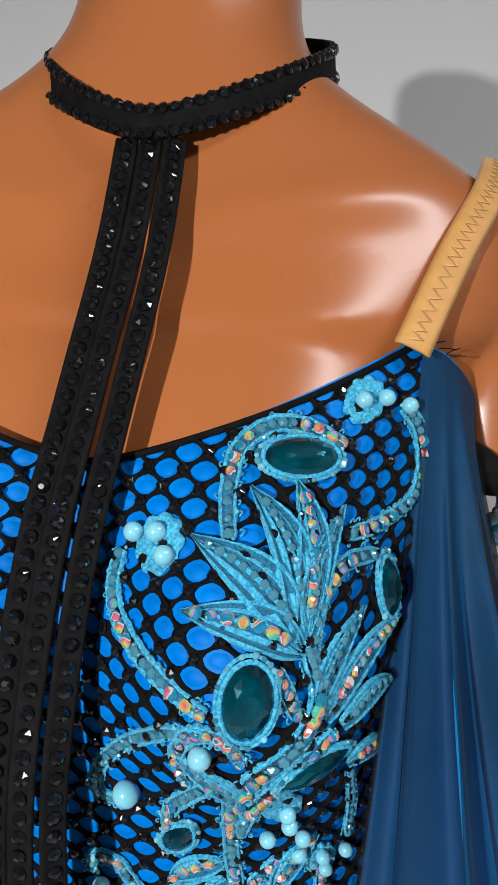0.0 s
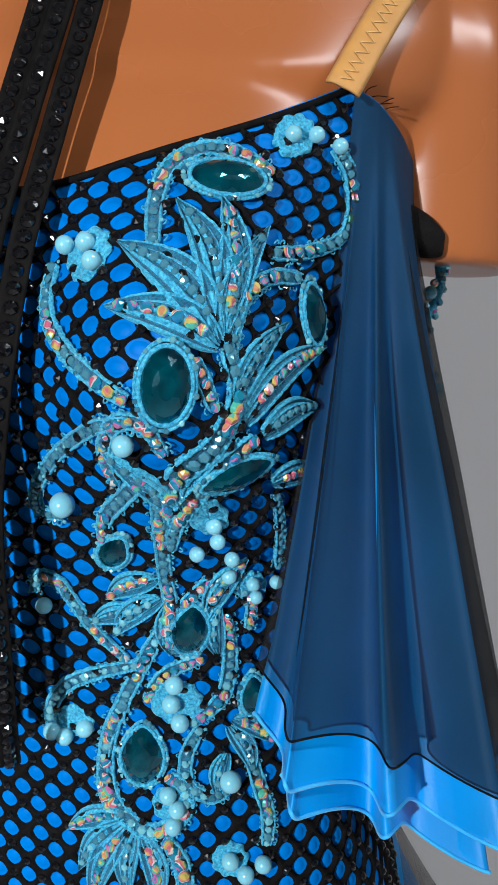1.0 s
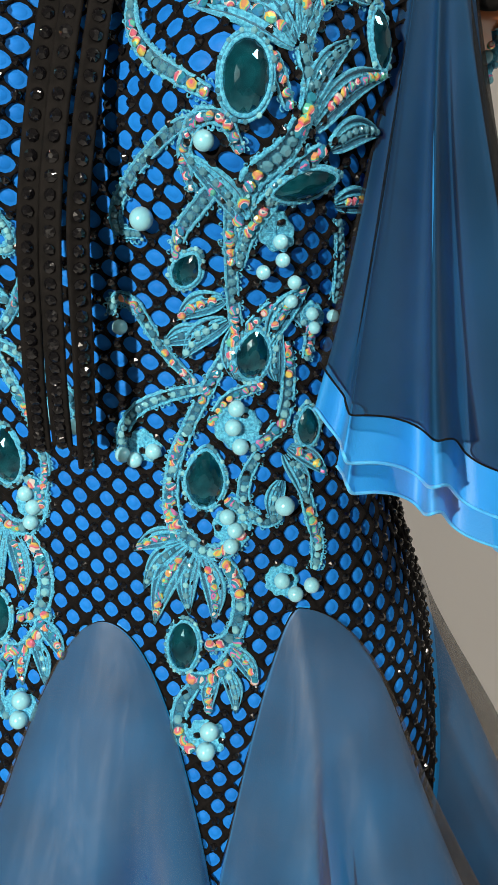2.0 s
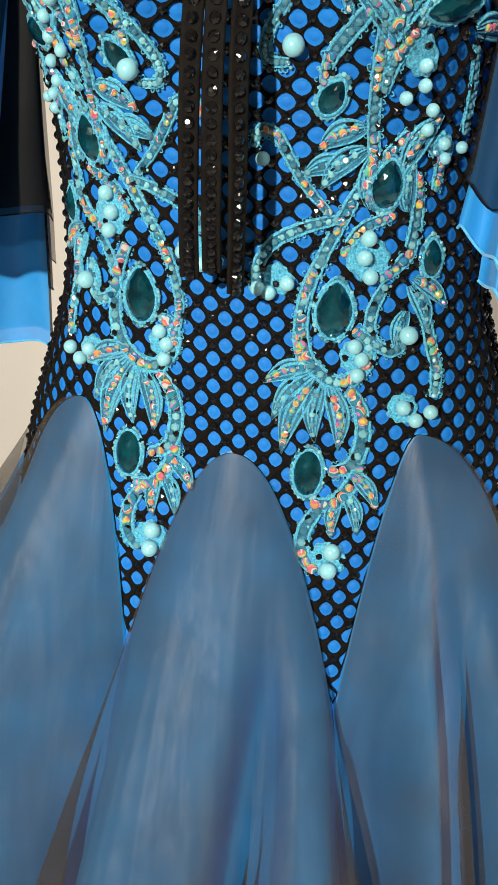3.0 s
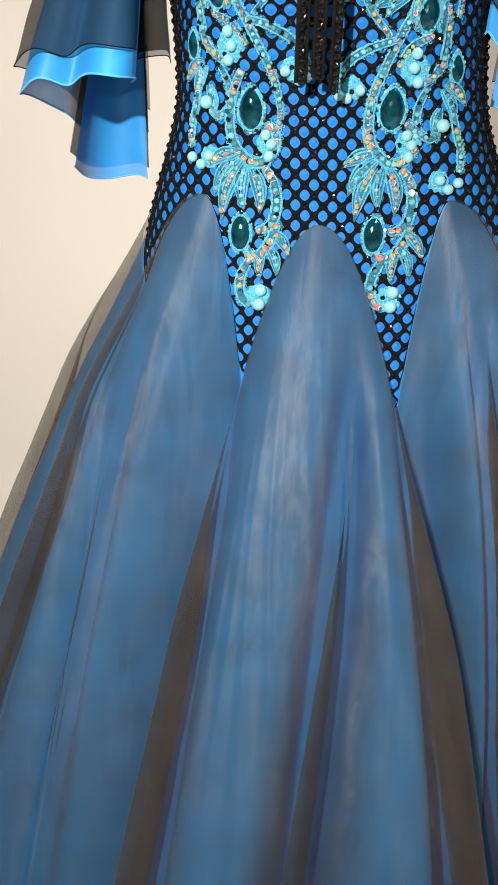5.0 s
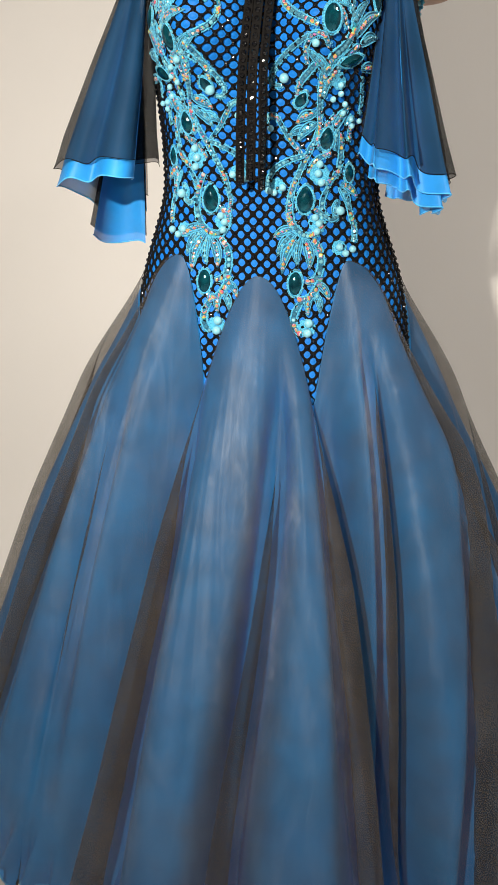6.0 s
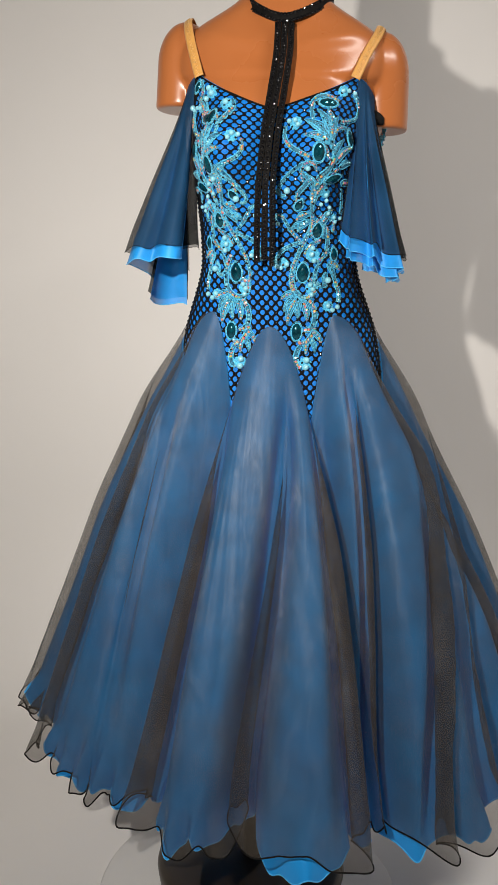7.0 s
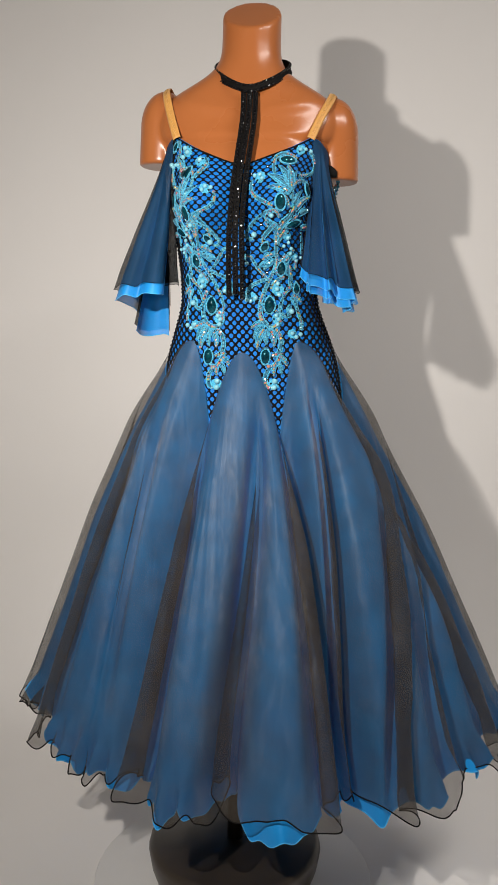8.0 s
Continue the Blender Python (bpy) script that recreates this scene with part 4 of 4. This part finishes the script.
# ---- cuff under the arm, with its bead trim ----
def build_cuff():
    def f(u, v):
        w = 2 * math.pi * u
        a = -0.7 + 0.95 * v
        c = np.array([0.160 + 0.044 * math.sin(a), 0.010 - 0.058 * math.cos(a), 1.425 - 0.012 * v])
        r = 0.0078 * (math.sin(math.pi * (0.06 + 0.88 * v)) ** 0.5) * (1 + 0.12 * math.sin(3 * w + 5 * v))
        d = np.array([math.sin(a), -math.cos(a), 0.0])
        return c + d * r * math.cos(w) + np.array([0, 0, 1.5 * r * math.sin(w)])
    v, q = sheet(f, 20, 24, True)
    cuff = obj("arm_cuff", v, q, M_BAND, dress, "black satin arm band")
    small, br = Joined(STONE_TEAL), 0
    for i in range(34):
        t = i / 33
        p = np.array([0.170 + 0.003 * math.sin(9 * t) + rnd.uniform(-0.004, 0.004), -0.02 + rnd.uniform(-0.006, 0.006), 1.410 - 0.075 * t])
        if i % 3 == 0:
            place(STONE_AB, frame_of(p, (0.3, -1, 0.1), rnd.random(), 0.0022, 0.4), cuff)
        elif i % 7 == 1:
            place(PEARL, frame_of(p, (0, -1, 0), 0, 0.0034), cuff)
        else:
            small.add(frame_of(p, (0.3, -1, 0.1), rnd.random(), 0.002, 0.5))
    small.done("small_stones", cuff)
    v, q = cord([(0.170 + 0.003 * math.sin(9 * t / 40), -0.017, 1.412 - 0.078 * t / 40) for t in range(41)], 0.0028)
    obj("embroidered_scroll", v, q, M_THREAD, cuff)


build_cuff()


def build_frayed_edge():
    for i in range(5):
        a = Vector((0.131 + 0.0018 * i, -0.084 + 0.003 * i, 1.469 - 0.001 * i))
        way = Vector((rnd.uniform(0.2, 1.0), rnd.uniform(-0.6, 0.1), rnd.uniform(-0.2, 0.9))).normalized()
        bend = Vector((0.003, 0.0, rnd.uniform(-0.006, 0.002)))
        v, q = cord([a + way * 0.006 * t / 5 + bend * (t / 5) ** 2 for t in range(6)], 0.00022, 4)
        obj("loose_thread", v, q, M_NET, dress, "frayed black thread")


build_frayed_edge()


# ---- net over the bodice ----
def build_net():
    verts, faces = [], []
    beads, near = Joined(STONE_JET), []
    puffs, puff_faces = [], []
    pw, z, j = 0.0149, 0.90, 0
    dirs = [2 * math.pi * k / 12 for k in range(12)]
    while z < 1.49:
        k = smooth01((z - 1.10) / 0.28)
        ph = 0.0162 - 0.0034 * k
        hx, hz = 0.0041 + 0.0013 * k, 0.0046 - 0.0008 * k
        half = half_girth(min(z, 1.499))
        count = int(half / pw)
        for i in range(-count, count + 1):
            s = (i + 0.5 * (j % 2)) * pw
            if z < hem_line(s) - 0.009 or z > neckline(s) + 0.002:
                continue
            def level(a, b):
                return max(min(b, neckline(a)), hem_line(a) - 0.001)
            base = len(verts)
            jx, jz = rnd.uniform(-0.0003, 0.0003), rnd.uniform(-0.0003, 0.0003)
            for w in dirs:
                c, d = math.cos(w), math.sin(w)
                m = abs(c) + abs(d)
                verts.append(skin(s + c / m * pw / 2, level(s + c / m * pw / 2, z + d / m * ph / 2), 0.0038)[0])
            for off, g in ((0.0034, 1.07), (0.0012, 0.98)):
                for w in dirs:
                    c, d = math.cos(w), math.sin(w)
                    sq = 0.93 if abs(c) > 0.1 and abs(d) > 0.1 else 1.0
                    verts.append(skin(s + jx + c * hx * g * sq, level(s + jx + c * hx * g * sq, z + jz + d * hz * g * sq), off)[0])
            for r in (0, 12):
                for a in range(12):
                    b = (a + 1) % 12
                    faces.append((base + r + a, base + r + b, base + r + 12 + b, base + r + 12 + a))
            base = len(puffs)
            puffs.append(skin(s + jx, min(z + jz, neckline(s) - 0.001), 0.0023)[0])
            for off, g in ((0.0020, 0.6), (0.0010, 1.02)):
                for w in dirs:
                    puffs.append(skin(s + jx + math.cos(w) * hx * g, min(z + jz + math.sin(w) * hz * g, neckline(s) - 0.001), off)[0])
            for a in range(12):
                b = (a + 1) % 12
                puff_faces += [(base, base + 1 + a, base + 1 + b), (base + 1 + a, base + 13 + a, base + 13 + b, base + 1 + b)]
            if rnd.random() < 0.9 and z > hem_line(s + pw / 2) + 0.005 and z < neckline(s + pw / 2) - 0.003 and not (z > 1.33 and abs(s + pw / 2) > 0.128):
                p, n = skin(s + pw / 2 + rnd.uniform(-0.0006, 0.0006), z + rnd.uniform(-0.0006, 0.0006), 0.0036)
                m = frame_of(p, n, rnd.random() * 3, 0.0024, 0.3)
                if z > 1.27 and -0.03 < s < 0.12:
                    near.append(m)
                else:
                    beads.add(m)
        z += ph / 2
        j += 1
    net = obj("net", verts, faces, M_NET, dress, "black diamond net over the bodice")
    for m in near:
        place(STONE_JET, m, net)
    tagged(obj("puffed_lining", puffs, puff_faces, M_LINING, dress, "blue satin bulging through the net"), kind="stuff")
    beads.done("jet_stones", net, "small black cut stones at the crossings of the net")
    pts = [skin(-0.30 + 0.60 * i / 400, neckline(-0.30 + 0.60 * i / 400) - 0.001, 0.0028)[0] for i in range(401)]
    v, q = cord(pts, 0.0015)
    obj("neckline_binding", v, q, M_NET, dress, "black binding along the neckline")


build_net()


# ---- stand ----
def lathe(profile, n=48):
    verts, faces = [], []
    for r, z in profile:
        verts += [(r * math.cos(2 * math.pi * i / n), r * math.sin(2 * math.pi * i / n), z) for i in range(n)]
    for j in range(len(profile) - 1):
        for i in range(n):
            a, b = j * n + i, j * n + (i + 1) % n
            faces.append((a, b, b + n, a + n))
    faces.append(tuple(range(n))[::-1])
    faces.append(tuple(range((len(profile) - 1) * n, len(profile) * n)))
    return verts, faces


board = thing("round_board", "thin white round board lying on the floor", "board", at=(0.0, 0.0, FLOOR + 0.003))
v, q = lathe([(0.30, 0), (0.302, 0.004), (0.302, 0.012), (0.298, 0.015)])
obj("panel", v, q, M_BOARD, board)
stand = thing("mannequin_stand", "dark brown drum base carrying the mannequin's pole", "stand", at=(0.004, -0.02, FLOOR + 0.018))
v, q = lathe([(0.155, 0), (0.162, 0.004), (0.178, 0.05), (0.184, 0.085), (0.181, 0.098), (0.172, 0.103)])
obj("drum", v, q, M_DRUM, stand)
v, q = lathe([(0.017, 0.1), (0.017, 1.0)], 24)
obj("pole", v, q, M_DRUM, stand)
